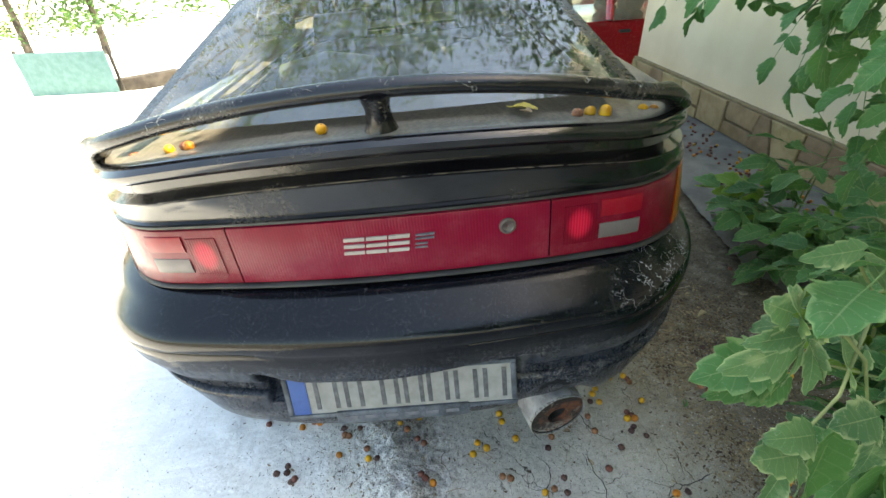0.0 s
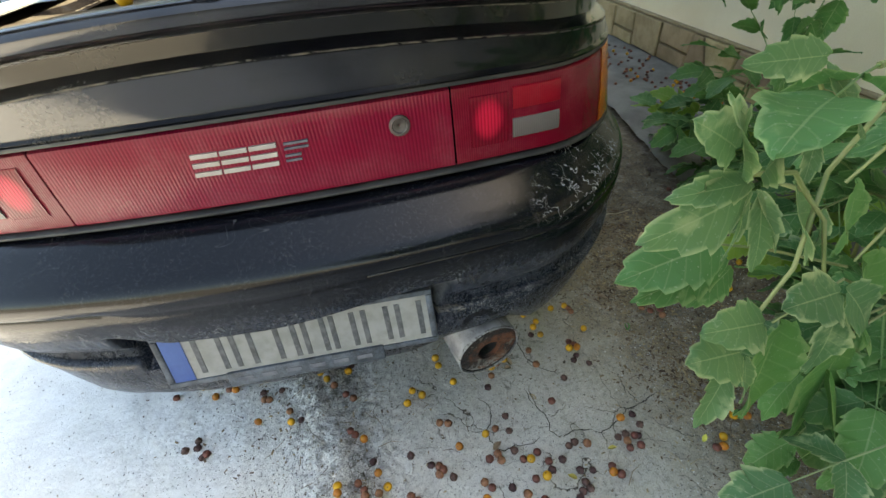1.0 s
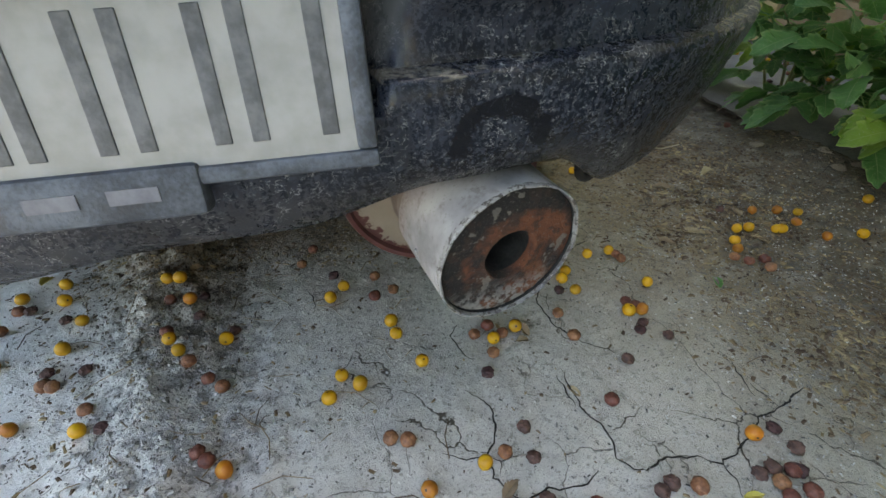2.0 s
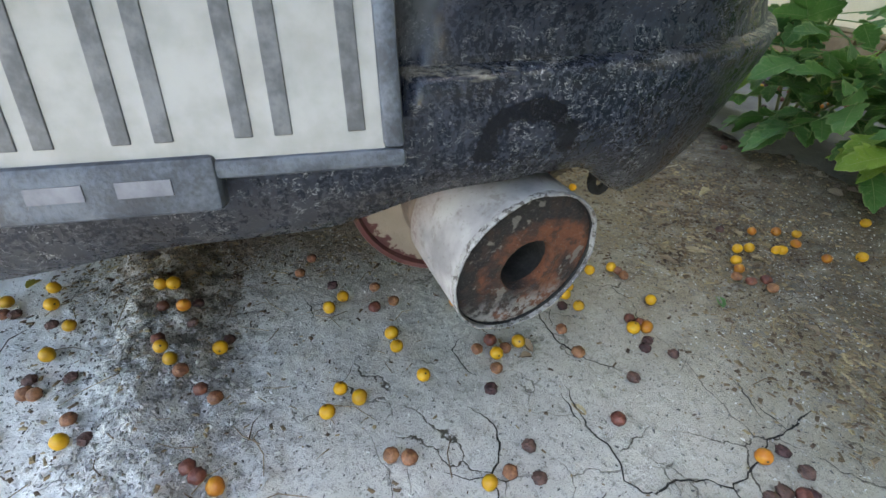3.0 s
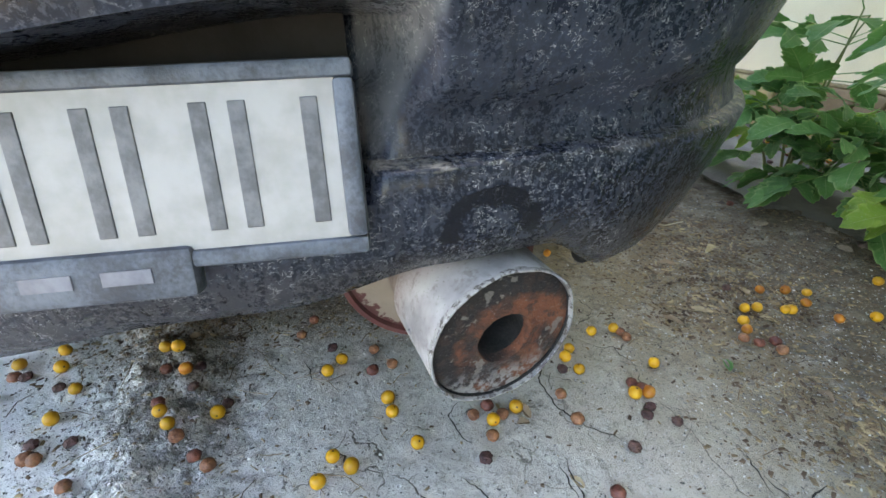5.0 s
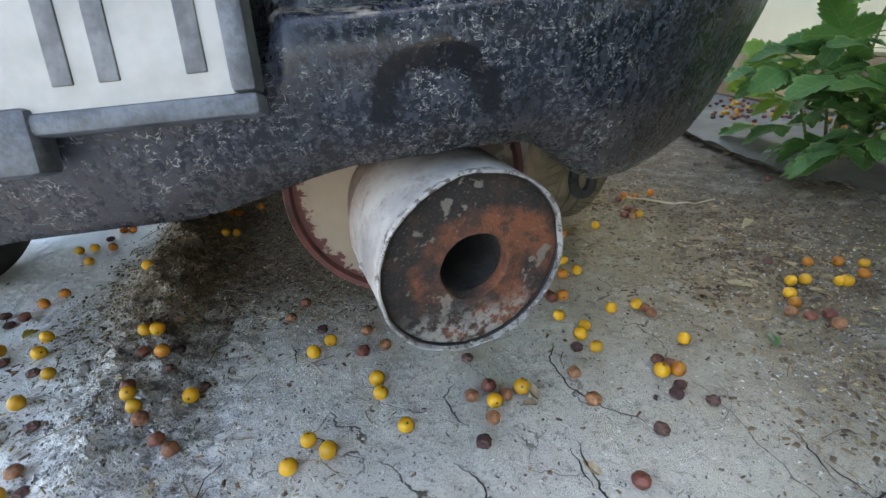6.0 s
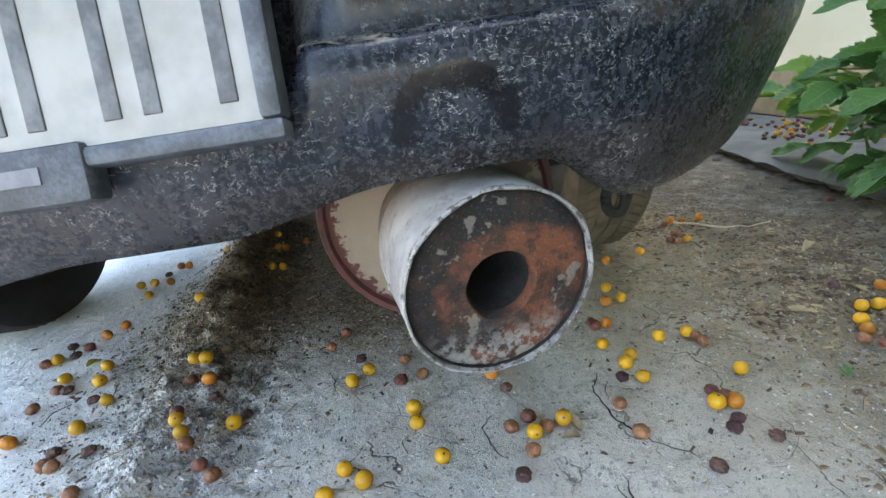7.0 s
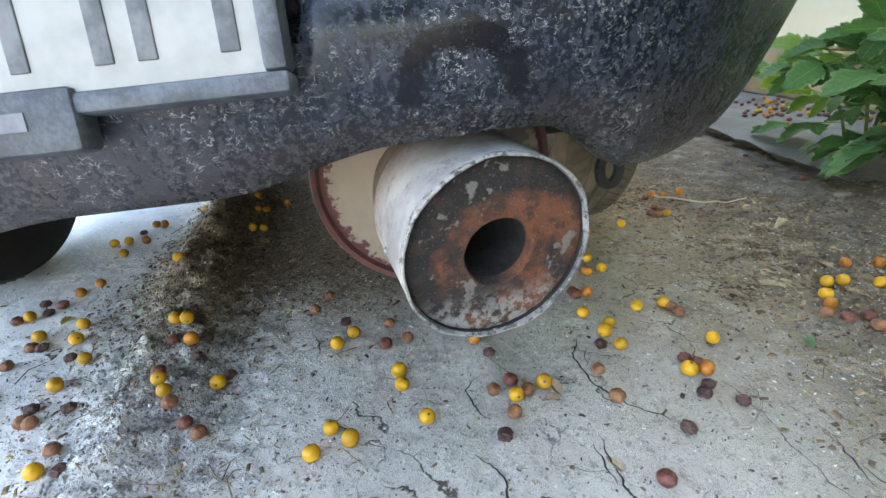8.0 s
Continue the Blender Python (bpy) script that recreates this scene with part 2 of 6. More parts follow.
def lens_red(name, a, b, ribs):
    m, t, s = shader(name)
    wide, fine = noise_tex(t, 9, 4), noise_tex(t, 160, 3)
    dust = calc(t, "MULTIPLY", step(t, wide, 0.4, 0.75, 0.0, 0.08), step(t, fine, 0.3, 0.7, 0.5, 1.2))
    put(t, s.inputs["Roughness"], step(t, dust, 0, 0.4, 0.12, 0.5))
    s.inputs["Coat Weight"].default_value, s.inputs["Specular IOR Level"].default_value = 0.0, 0.22
    w = t.nodes.new("ShaderNodeTexWave")
    w.wave_type, w.bands_direction = "BANDS", "X"
    w.inputs["Scale"].default_value = ribs
    t.links.new(coords(t), w.inputs["Vector"])
    # shade between the ribs painted in as a darker tone
    ribbed = blend(t, step(t, w.outputs["Fac"], 0.35, 0.0, 0, 0.22), blend(t, wide, a, b), tuple(0.25 * v for v in a))
    put(t, s.inputs["Base Color"], blend(t, dust, ribbed, (0.45, 0.30, 0.28)))
    bump(t, s, w.outputs["Fac"], 0.28, 0.001)
    return m


def stop_mat():
    m, t, s = shader("ribbed_stop_lens")
    x, y, z = axes_of(t)
    # soft bright spot in the base colour, painted for the reflector's catch light
    catch_light = step(t, oval(t, raw(t, "ABSOLUTE", x), z, 0.372, 0.790, 0.030, 0.040), 1.0, 0.05)
    w = t.nodes.new("ShaderNodeTexWave")
    w.wave_type, w.bands_direction = "BANDS", "X"
    w.inputs["Scale"].default_value = 55
    t.links.new(coords(t), w.inputs["Vector"])
    red = blend(t, catch_light, (0.15, 0.003, 0.014), (0.56, 0.012, 0.045))
    # rib grooves shaded by a darker red
    put(t, s.inputs["Base Color"], blend(t, step(t, w.outputs["Fac"], 0.5, 0.05, 0, 0.5), red, (0.09, 0.002, 0.010)))
    s.inputs["Roughness"].default_value, s.inputs["Specular IOR Level"].default_value = 0.16, 0.25
    bump(t, s, w.outputs["Fac"], 0.3, 0.001)
    return m


def window_glass(name, tint, dusty=0.08):
    m, t, s = shader(name)
    out = t.nodes["Material Output"]
    clear, gloss, mx = t.nodes.new("ShaderNodeBsdfTransparent"), t.nodes.new("ShaderNodeBsdfGlossy"), t.nodes.new("ShaderNodeMixShader")
    fr, mx2, dirt = t.nodes.new("ShaderNodeFresnel"), t.nodes.new("ShaderNodeMixShader"), t.nodes.new("ShaderNodeBsdfDiffuse")
    clear.inputs[0].default_value, gloss.inputs["Roughness"].default_value = (*tint, 1), 0.03
    fr.inputs["IOR"].default_value = 2.2
    dirt.inputs[0].default_value = (0.30, 0.29, 0.25, 1)
    t.links.new(fr.outputs[0], mx.inputs[0]), t.links.new(clear.outputs[0], mx.inputs[1]), t.links.new(gloss.outputs[0], mx.inputs[2])
    film = calc(t, "MULTIPLY", step(t, noise_tex(t, 5, 5), 0.35, 0.7, 0.3, 1.0), step(t, noise_tex(t, 130, 4, 0.7), 0.3, 0.75, dusty * 0.4, dusty * 2.2))
    t.links.new(film, mx2.inputs[0]), t.links.new(mx.outputs[0], mx2.inputs[1]), t.links.new(dirt.outputs[0], mx2.inputs[2])
    t.links.new(mx2.outputs[0], out.inputs[0])
    return m


def ground_mat():
    m, t, s = shader("cracked_dusty_concrete")
    wide, mid, fine = noise_tex(t, 1.6, 5), noise_tex(t, 15, 6, 0.62), noise_tex(t, 260, 6, 0.8)
    crumb, clod = noise_tex(t, 80, 6, 0.72), noise_tex(t, 36, 5, 0.7)
    flat = coords(t, (1, 1, 0))
    warped = t.nodes.new("ShaderNodeMix")
    warped.data_type = "VECTOR"
    warped.inputs[0].default_value = 0.09
    wn = t.nodes.new("ShaderNodeTexNoise")
    wn.inputs["Scale"].default_value, wn.inputs["Detail"].default_value = 11, 8
    t.links.new(flat, wn.inputs["Vector"]), t.links.new(flat, warped.inputs[4]), t.links.new(wn.outputs["Color"], warped.inputs[5])
    crack = step(t, cells(t, 4.6, "DISTANCE_TO_EDGE", warped.outputs[1]), 0.0055, 0.0015)
    crack = calc(t, "MULTIPLY", crack, step(t, noise_tex(t, 5.1, 4), 0.48, 0.56))
    hair = step(t, cells(t, 11, "DISTANCE_TO_EDGE", warped.outputs[1]), 0.011, 0.003)
    hair = calc(t, "MULTIPLY", hair, step(t, noise_tex(t, 7.3, 3), 0.52, 0.6, 0, 0.7))
    x, y, z = axes_of(t)
    wob = raw(t, "ADD", x, raw(t, "MULTIPLY", raw(t, "SUBTRACT", mid, 0.5), 0.16))
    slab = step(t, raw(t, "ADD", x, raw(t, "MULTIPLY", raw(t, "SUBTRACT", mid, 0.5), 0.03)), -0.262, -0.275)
    crack = calc(t, "MULTIPLY", calc(t, "ADD", crack, hair), step(t, slab, 0, 1, 1, 0.15))
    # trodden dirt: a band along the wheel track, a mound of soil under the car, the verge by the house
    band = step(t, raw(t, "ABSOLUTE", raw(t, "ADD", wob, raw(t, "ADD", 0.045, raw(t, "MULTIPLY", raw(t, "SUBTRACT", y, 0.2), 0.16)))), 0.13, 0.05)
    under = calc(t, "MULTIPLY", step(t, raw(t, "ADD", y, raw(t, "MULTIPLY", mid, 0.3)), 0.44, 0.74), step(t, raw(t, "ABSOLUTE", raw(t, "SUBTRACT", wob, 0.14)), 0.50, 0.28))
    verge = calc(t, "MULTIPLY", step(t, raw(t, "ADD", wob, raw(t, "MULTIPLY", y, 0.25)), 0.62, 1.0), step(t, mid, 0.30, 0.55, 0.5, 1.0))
    soil = calc(t, "MULTIPLY", band, step(t, clod, 0.42, 0.60, 0.05, 0.9))
    base = blend(t, step(t, wide, 0.38, 0.62), (0.52, 0.50, 0.455), (0.63, 0.61, 0.565))
    base = blend(t, step(t, mid, 0.46, 0.72, 0, 0.5), base, (0.39, 0.368, 0.32))
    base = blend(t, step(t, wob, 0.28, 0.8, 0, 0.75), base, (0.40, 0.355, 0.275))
    # bleached towards the left, painting in the stronger skylight on that side
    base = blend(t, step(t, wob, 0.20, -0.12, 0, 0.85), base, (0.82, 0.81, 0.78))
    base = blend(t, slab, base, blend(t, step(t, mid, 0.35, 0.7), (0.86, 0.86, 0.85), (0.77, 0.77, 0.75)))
    # real soil, but painted paler in front for open sky, darker towards the car
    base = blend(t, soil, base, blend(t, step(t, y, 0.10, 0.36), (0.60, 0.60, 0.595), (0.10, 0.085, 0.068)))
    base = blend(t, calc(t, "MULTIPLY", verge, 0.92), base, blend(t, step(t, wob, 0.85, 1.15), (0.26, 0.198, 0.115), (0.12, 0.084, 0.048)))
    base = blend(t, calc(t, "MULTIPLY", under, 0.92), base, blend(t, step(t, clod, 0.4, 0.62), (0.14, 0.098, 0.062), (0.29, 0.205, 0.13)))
    loose = calc(t, "ADD", calc(t, "ADD", band, under), verge)
    # clods follow the same painted fall-off towards the car
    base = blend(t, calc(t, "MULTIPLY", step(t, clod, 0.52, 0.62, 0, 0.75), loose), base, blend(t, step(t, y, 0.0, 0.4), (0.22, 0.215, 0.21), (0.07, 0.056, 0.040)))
    # ground out of view behind the camera, darkened to dim the paint's reflections
    behind_dark = step(t, raw(t, "ADD", y, raw(t, "MULTIPLY", mid, 0.4)), -0.85, -1.25)
    base = blend(t, behind_dark, base, blend(t, clod, (0.25, 0.235, 0.195), (0.36, 0.34, 0.29)))
    # specks also thinned on that brightened left side
    speck = calc(t, "MULTIPLY", step(t, loose, 0, 1, 0.55, 0.85), step(t, wob, 0.02, -0.2, 1, 0.55))
    base = blend(t, calc(t, "MULTIPLY", step(t, fine, 0.555, 0.61), calc(t, "MULTIPLY", speck, step(t, slab, 0, 1, 1, 0.3))), base, (0.13, 0.12, 0.10))
    base = blend(t, calc(t, "MULTIPLY", step(t, crumb, 0.56, 0.61), calc(t, "MULTIPLY", speck, step(t, slab, 0, 1, 1, 0.25))), base, (0.20, 0.185, 0.155))
    base = blend(t, step(t, crumb, 0.42, 0.32, 0, 0.45), base, (0.64, 0.63, 0.59))
    base = blend(t, step(t, cells(t, 38, vec=coords(t, (1.3, 0.9, 1))), 0.10, 0.05, 0, 0.5), base, (0.14, 0.125, 0.10))
    put(t, s.inputs["Base Color"], blend(t, crack, base, (0.07, 0.06, 0.045)))
    s.inputs["Roughness"].default_value = 0.92
    rough = step(t, loose, 0, 1, 0.5, 1.0)
    relief = calc(t, "MULTIPLY", calc(t, "ADD", calc(t, "MULTIPLY", fine, 0.6), calc(t, "MULTIPLY", crumb, 0.7)), rough)
    bump(t, s, calc(t, "SUBTRACT", relief, calc(t, "MULTIPLY", crack, 0.4)), 0.85, 0.010)
    return m


def rust_mat():
    m, t, s = shader("rusty_burnt_steel")
    x, y, z = axes_of(t)
    wide, mid, fine = noise_tex(t, 24, 5, 0.6), noise_tex(t, 75, 5, 0.65), noise_tex(t, 420, 4, 0.7)
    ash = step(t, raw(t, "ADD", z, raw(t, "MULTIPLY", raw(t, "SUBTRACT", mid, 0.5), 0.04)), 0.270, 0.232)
    # outer edge darkened to stand for the recess shade; soot lies to the left
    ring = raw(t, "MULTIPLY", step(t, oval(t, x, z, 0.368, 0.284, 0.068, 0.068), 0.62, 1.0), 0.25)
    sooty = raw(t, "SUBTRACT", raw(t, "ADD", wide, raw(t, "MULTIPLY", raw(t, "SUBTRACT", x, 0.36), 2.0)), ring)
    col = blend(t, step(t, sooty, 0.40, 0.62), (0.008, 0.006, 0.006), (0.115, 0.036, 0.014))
    col = blend(t, step(t, mid, 0.50, 0.60, 0, 0.75), col, (0.026, 0.014, 0.010))
    col = blend(t, step(t, noise_tex(t, 52, 3), 0.64, 0.68, 0, 0.8), col, (0.13, 0.12, 0.105))
    col = blend(t, calc(t, "MULTIPLY", ash, step(t, noise_tex(t, 120, 5, 0.7), 0.42, 0.56)), col, (0.20, 0.195, 0.19))
    col = blend(t, calc(t, "MULTIPLY", step(t, fine, 0.60, 0.66), step(t, ash, 0, 1, 0.25, 0.8)), col, (0.24, 0.23, 0.21))
    put(t, s.inputs["Base Color"], col)
    s.inputs["Roughness"].default_value, s.inputs["Metallic"].default_value = 0.9, 0.0
    bump(t, s, calc(t, "ADD", mid, calc(t, "MULTIPLY", fine, 0.4)), 0.7, 0.004)
    return m


def plum_skin(name, a, b, bruise, rough):
    """Skin that varies from plum to plum, bruised in places, with a dark stem scar."""
    m, t, s = shader(name)
    x, y, z = axes_of(t)
    wide, fine = noise_tex(t, 90, 3), noise_tex(t, 500, 3)
    h = t.nodes.new("ShaderNodeHueSaturation")
    put(t, h.inputs["Value"], step(t, piece_random(t), 0, 1, 0.78, 1.12))
    put(t, h.inputs["Color"], blend(t, step(t, wide, 0.35, 0.65), a, b))
    col = blend(t, step(t, noise_tex(t, 60, 3, 0.6, coords(t, (1, 1, 1), (0.4, 0.2, 0))), 0.60, 0.70, 0, 0.55), h.outputs[0], bruise)
    scar = calc(t, "MULTIPLY", step(t, raw(t, "ADD", raw(t, "MULTIPLY", x, x), raw(t, "MULTIPLY", y, y)), 0.0000040, 0.0000018), step(t, z, 0.010, 0.014))
    put(t, s.inputs["Base Color"], blend(t, scar, col, (0.03, 0.018, 0.01)))
    put(t, s.inputs["Roughness"], step(t, fine, 0.3, 0.7, rough - 0.1, rough + 0.1))
    bump(t, s, fine, 0.12, 0.0008)
    return m


def clod_mat():
    m, t, s = shader("crumbled_soil")
    x, y, z = axes_of(t)
    # tone carries the light: pale crumbs in the open, dark ones by the car
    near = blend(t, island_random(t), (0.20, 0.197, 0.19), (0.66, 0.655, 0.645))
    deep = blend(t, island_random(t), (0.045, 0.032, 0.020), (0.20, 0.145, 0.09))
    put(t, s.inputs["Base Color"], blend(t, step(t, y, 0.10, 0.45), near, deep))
    s.inputs["Roughness"].default_value = 0.95
    bump(t, s, noise_tex(t, 300, 4, 0.7), 0.5, 0.002)
    return m


def leaf_mat(name, a, b, pale):
    m, t, s = shader(name)
    wide, fine = noise_tex(t, 30, 4), noise_tex(t, 240, 3)
    tc, sep = t.nodes.new("ShaderNodeTexCoord"), t.nodes.new("ShaderNodeSeparateXYZ")
    t.links.new(tc.outputs["UV"], sep.inputs[0])
    out = raw(t, "MULTIPLY", raw(t, "ABSOLUTE", raw(t, "SUBTRACT", sep.outputs["X"], 0.5)), 2.0)
    rib = step(t, out, 0.045, 0.015, 0, 0.35)
    ray = raw(t, "FRACT", raw(t, "SUBTRACT", raw(t, "MULTIPLY", sep.outputs["Y"], 7.0), raw(t, "MULTIPLY", out, 1.6)))
    vein = step(t, raw(t, "ABSOLUTE", raw(t, "SUBTRACT", ray, 0.5)), 0.09, 0.02, 0, 0.14)
    margin = step(t, raw(t, "ADD", out, raw(t, "MULTIPLY", wide, 0.7)), 1.12, 1.36, 0, 0.8)
    col = blend(t, piece_random(t), a, b)
    col = blend(t, step(t, wide, 0.56, 0.74, 0, 0.6), col, pale)
    col = blend(t, margin, col, pale)
    col = blend(t, calc(t, "ADD", rib, vein), col, tuple(0.5 * v + 0.5 * w for v, w in zip(pale, (0.40, 0.45, 0.25))))
    put(t, s.inputs["Base Color"], blend(t, step(t, fine, 0.62, 0.75, 0, 0.4), col, (0.5, 0.52, 0.42)))
    s.inputs["Roughness"].default_value = 0.6
    s.inputs["Transmission Weight"].default_value = 0.0
    out, mx, tr = t.nodes["Material Output"], t.nodes.new("ShaderNodeMixShader"), t.nodes.new("ShaderNodeBsdfTranslucent")
    put(t, tr.inputs[0], col)
    mx.inputs[0].default_value = 0.35
    t.links.new(s.outputs[0], mx.inputs[1]), t.links.new(tr.outputs[0], mx.inputs[2]), t.links.new(mx.outputs[0], out.inputs[0])
    bump(t, s, calc(t, "SUBTRACT", wide, calc(t, "ADD", rib, vein)), 0.4, 0.003)
    return m


PAINT, BUMPER, PEEL = car_paint(), bumper_plastic(), peeling_paint()
RED_PANEL = lens_red("ribbed_red_plastic", (0.155, 0.003, 0.018), (0.205, 0.006, 0.027), 55)
RED_LENS = lens_red("deep_red_lens", (0.13, 0.002, 0.012), (0.18, 0.004, 0.020), 80)
RED_BRIGHT = stop_mat()
RED_MID = lens_red("mid_red_lens", (0.22, 0.004, 0.014), (0.28, 0.008, 0.02), 80)
AMBER = lens_red("amber_lens", (0.38, 0.09, 0.01), (0.46, 0.13, 0.015), 80)
CLEAR_LENS = lens_red("grey_clear_lens", (0.10, 0.085, 0.082), (0.16, 0.145, 0.14), 90)
TRIM = plain("black_rubber_trim", (0.012, 0.012, 0.013), (0.035, 0.034, 0.032), 0.6)
DARK = plain("dark_underbody", (0.006, 0.006, 0.006), (0.02, 0.018, 0.016), 0.9)
GLASS = window_glass("dusty_tinted_glass", (0.84, 0.91, 0.86), 0.10)
PLATE = plain("grimy_white_plate", (0.19, 0.189, 0.180), (0.25, 0.25, 0.245), 0.5, scale=30, relief=0.06)
PLATE_INK = plain("worn_black_ink", (0.035, 0.038, 0.042), (0.10, 0.105, 0.112), 0.55, scale=60, fine=260, relief=0.1)
PLATE_BLUE = plain("blue_plate_strip", (0.012, 0.055, 0.22), (0.03, 0.09, 0.28), 0.5)
HOLDER = plain("dusty_grey_plastic_holder", (0.022, 0.027, 0.036), (0.085, 0.102, 0.126), 0.6, scale=40, fine=320)
BADGE = plain("silver_badge_film", (0.30, 0.265, 0.245), (0.40, 0.36, 0.34), 0.45, metal=0.2)
FAINT = plain("faint_grey_print", (0.06, 0.065, 0.085), (0.13, 0.135, 0.155), 0.6, scale=60)
TIP, CHALK = tip_mat(), chalk_mat()
RUST = rust_mat()
MUFFLER = cap_mat()
SOOT = plain("sooty_bore", (0.002, 0.002, 0.002), (0.014, 0.014, 0.014), 0.9, scale=50, fine=300)
OXBLOOD = plain("oxblood_primer", (0.035, 0.010, 0.009), (0.10, 0.030, 0.026), 0.7, scale=20)
PIPE = plain("heat_browned_steel", (0.055, 0.038, 0.03), (0.165, 0.13, 0.105), 0.7, metal=0.2, scale=26, fine=150)
RUBBER = plain("dusty_tyre_rubber", (0.055, 0.045, 0.031), (0.13, 0.107, 0.074), 0.95, scale=16)
# near-black copy of the rubber, its backlit shade put into the colour
BACKLIT_RUBBER = plain("backlit_tyre_rubber", (0.010, 0.010, 0.010), (0.028, 0.027, 0.025), 0.9, scale=9)
LOCK = plain("weathered_lock_metal", (0.07, 0.05, 0.045), (0.15, 0.13, 0.12), 0.6, metal=0.4)
RIM = plain("grey_steel_rim", (0.2, 0.2, 0.2), (0.34, 0.34, 0.34), 0.5, metal=0.6)
SEAT = plain("grey_green_seat_cloth", (0.05, 0.062, 0.055), (0.10, 0.12, 0.105), 0.95)
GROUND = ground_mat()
APRON = plain("rough_grey_cement", (0.105, 0.10, 0.092), (0.185, 0.18, 0.166), 0.95, scale=6, fine=120, relief=0.6, depth=0.006)
WALL = plain("cream_rendered_wall", (0.62, 0.52, 0.34), (0.70, 0.60, 0.41), 0.9, scale=2.5, fine=150, relief=0.25)
STONE = plain("tan_flagstone", (0.24, 0.175, 0.085), (0.34, 0.26, 0.145), 0.85, scale=11, fine=90, relief=0.5, depth=0.004, random_by=piece_random)
MORTAR = plain("grey_brown_mortar", (0.21, 0.158, 0.085), (0.29, 0.228, 0.132), 0.95)
PLUM_Y = plum_skin("ripe_yellow_plum_skin", (0.50, 0.235, 0.005), (0.57, 0.31, 0.010), (0.36, 0.12, 0.008), 0.5)
PLUM_O = plum_skin("overripe_orange_plum_skin", (0.40, 0.12, 0.008), (0.50, 0.20, 0.012), (0.14, 0.04, 0.015), 0.5)
PLUM_B = plain("rotten_brown_plum_skin", (0.10, 0.030, 0.016), (0.26, 0.10, 0.055), 0.6, scale=70, fine=260, relief=0.5, random_by=piece_random)
PLUM_D = plain("shrivelled_dark_plum_skin", (0.035, 0.016, 0.015), (0.11, 0.05, 0.042), 0.75, scale=80, fine=260, relief=0.7, random_by=piece_random)
DEBRIS = plain("dry_litter", (0.085, 0.052, 0.028), (0.27, 0.195, 0.115), 0.95, random_by=island_random, spread=0.55)
GRIT = plain("grey_grit", (0.20, 0.19, 0.17), (0.40, 0.39, 0.365), 0.95, random_by=island_random, spread=0.8)
LEAF = leaf_mat("shrub_leaf", (0.044, 0.145, 0.038), (0.080, 0.215, 0.050), (0.19, 0.30, 0.11))
LEAF_PALE = leaf_mat("pale_speckled_leaf", (0.056, 0.150, 0.054), (0.096, 0.20, 0.072), (0.32, 0.39, 0.19))
LEAF_LIME = leaf_mat("young_lime_leaf", (0.13, 0.26, 0.025), (0.20, 0.34, 0.04), (0.25, 0.36, 0.08))
CROWN = plain("tree_leaf", (0.035, 0.095, 0.02), (0.085, 0.17, 0.03), 0.55, scale=2, fine=30, relief=0.1, random_by=island_random)
STEM = plain("green_brown_stem", (0.12, 0.16, 0.05), (0.2, 0.22, 0.09), 0.7)
BARK = plain("grey_bark", (0.06, 0.05, 0.04), (0.16, 0.13, 0.10), 0.95, scale=9, fine=50, relief=0.8, depth=0.01)
RED_PAINT = plain("bright_red_car_paint", (0.34, 0.004, 0.012), (0.40, 0.008, 0.018), 0.2, scale=3, fine=60, relief=0.02, coat=0.6)
MINT = plain("pale_green_sheet", (0.11, 0.22, 0.19), (0.16, 0.28, 0.25), 0.6)
WOOD = plain("weathered_dark_plank", (0.025, 0.02, 0.016), (0.06, 0.05, 0.04), 0.9, scale=8)

DRY = plain("dry_leaf_scrap", (0.24, 0.17, 0.095), (0.42, 0.34, 0.22), 0.9, random_by=piece_random)
YELLOWED = plain("yellowed_leaf_scrap", (0.42, 0.36, 0.05), (0.55, 0.48, 0.12), 0.8, random_by=piece_random)
RUBBLE = plain("broken_cement_lump", (0.11, 0.085, 0.065), (0.24, 0.20, 0.16), 0.95, scale=30, relief=0.6, depth=0.004, random_by=piece_random)
STRAW = plain("dry_straw", (0.34, 0.28, 0.18), (0.48, 0.42, 0.30), 0.9)
CLOD = clod_mat()
GLOSS_BLACK = plain("glossy_black_edge", (0.004, 0.004, 0.005), (0.012, 0.012, 0.012), 0.3, scale=30)
TREAD = plain("dark_tread_cut", (0.045, 0.036, 0.026), (0.08, 0.065, 0.045), 0.95)
CRACK_BLACK = plain("dark_crack_line", (0.010, 0.009, 0.007), (0.03, 0.026, 0.02), 0.95)


# ---- mesh helpers ----
def smooth01(v):
    v = min(max(v, 0.0), 1.0)
    return v * v * (3 - 2 * v)


def link(name, bm, material, smooth=True, sharp=40):
    bmesh.ops.recalc_face_normals(bm, faces=bm.faces)
    me = bpy.data.meshes.new(name)
    for f in bm.faces:
        f.smooth = smooth
    if smooth:
        for e in bm.edges:
            if len(e.link_faces) == 2 and e.calc_face_angle(0) > radians(sharp):
                e.smooth = False
    bm.to_mesh(me)
    bm.free()
    me.materials.append(material)
    return new(name, me)


def part(name, bm, material, parent, label="", smooth=True, sharp=40):
    ob = link(name, bm, material, smooth, sharp)
    ob.parent = parent
    return tagged(ob, label)


def thing(name, label, category, group="", at=(0, 0, 0)):
    ob = new(name)
    ob.empty_display_size = 0.1
    ob.location = at
    return tagged(ob, label, category, group)


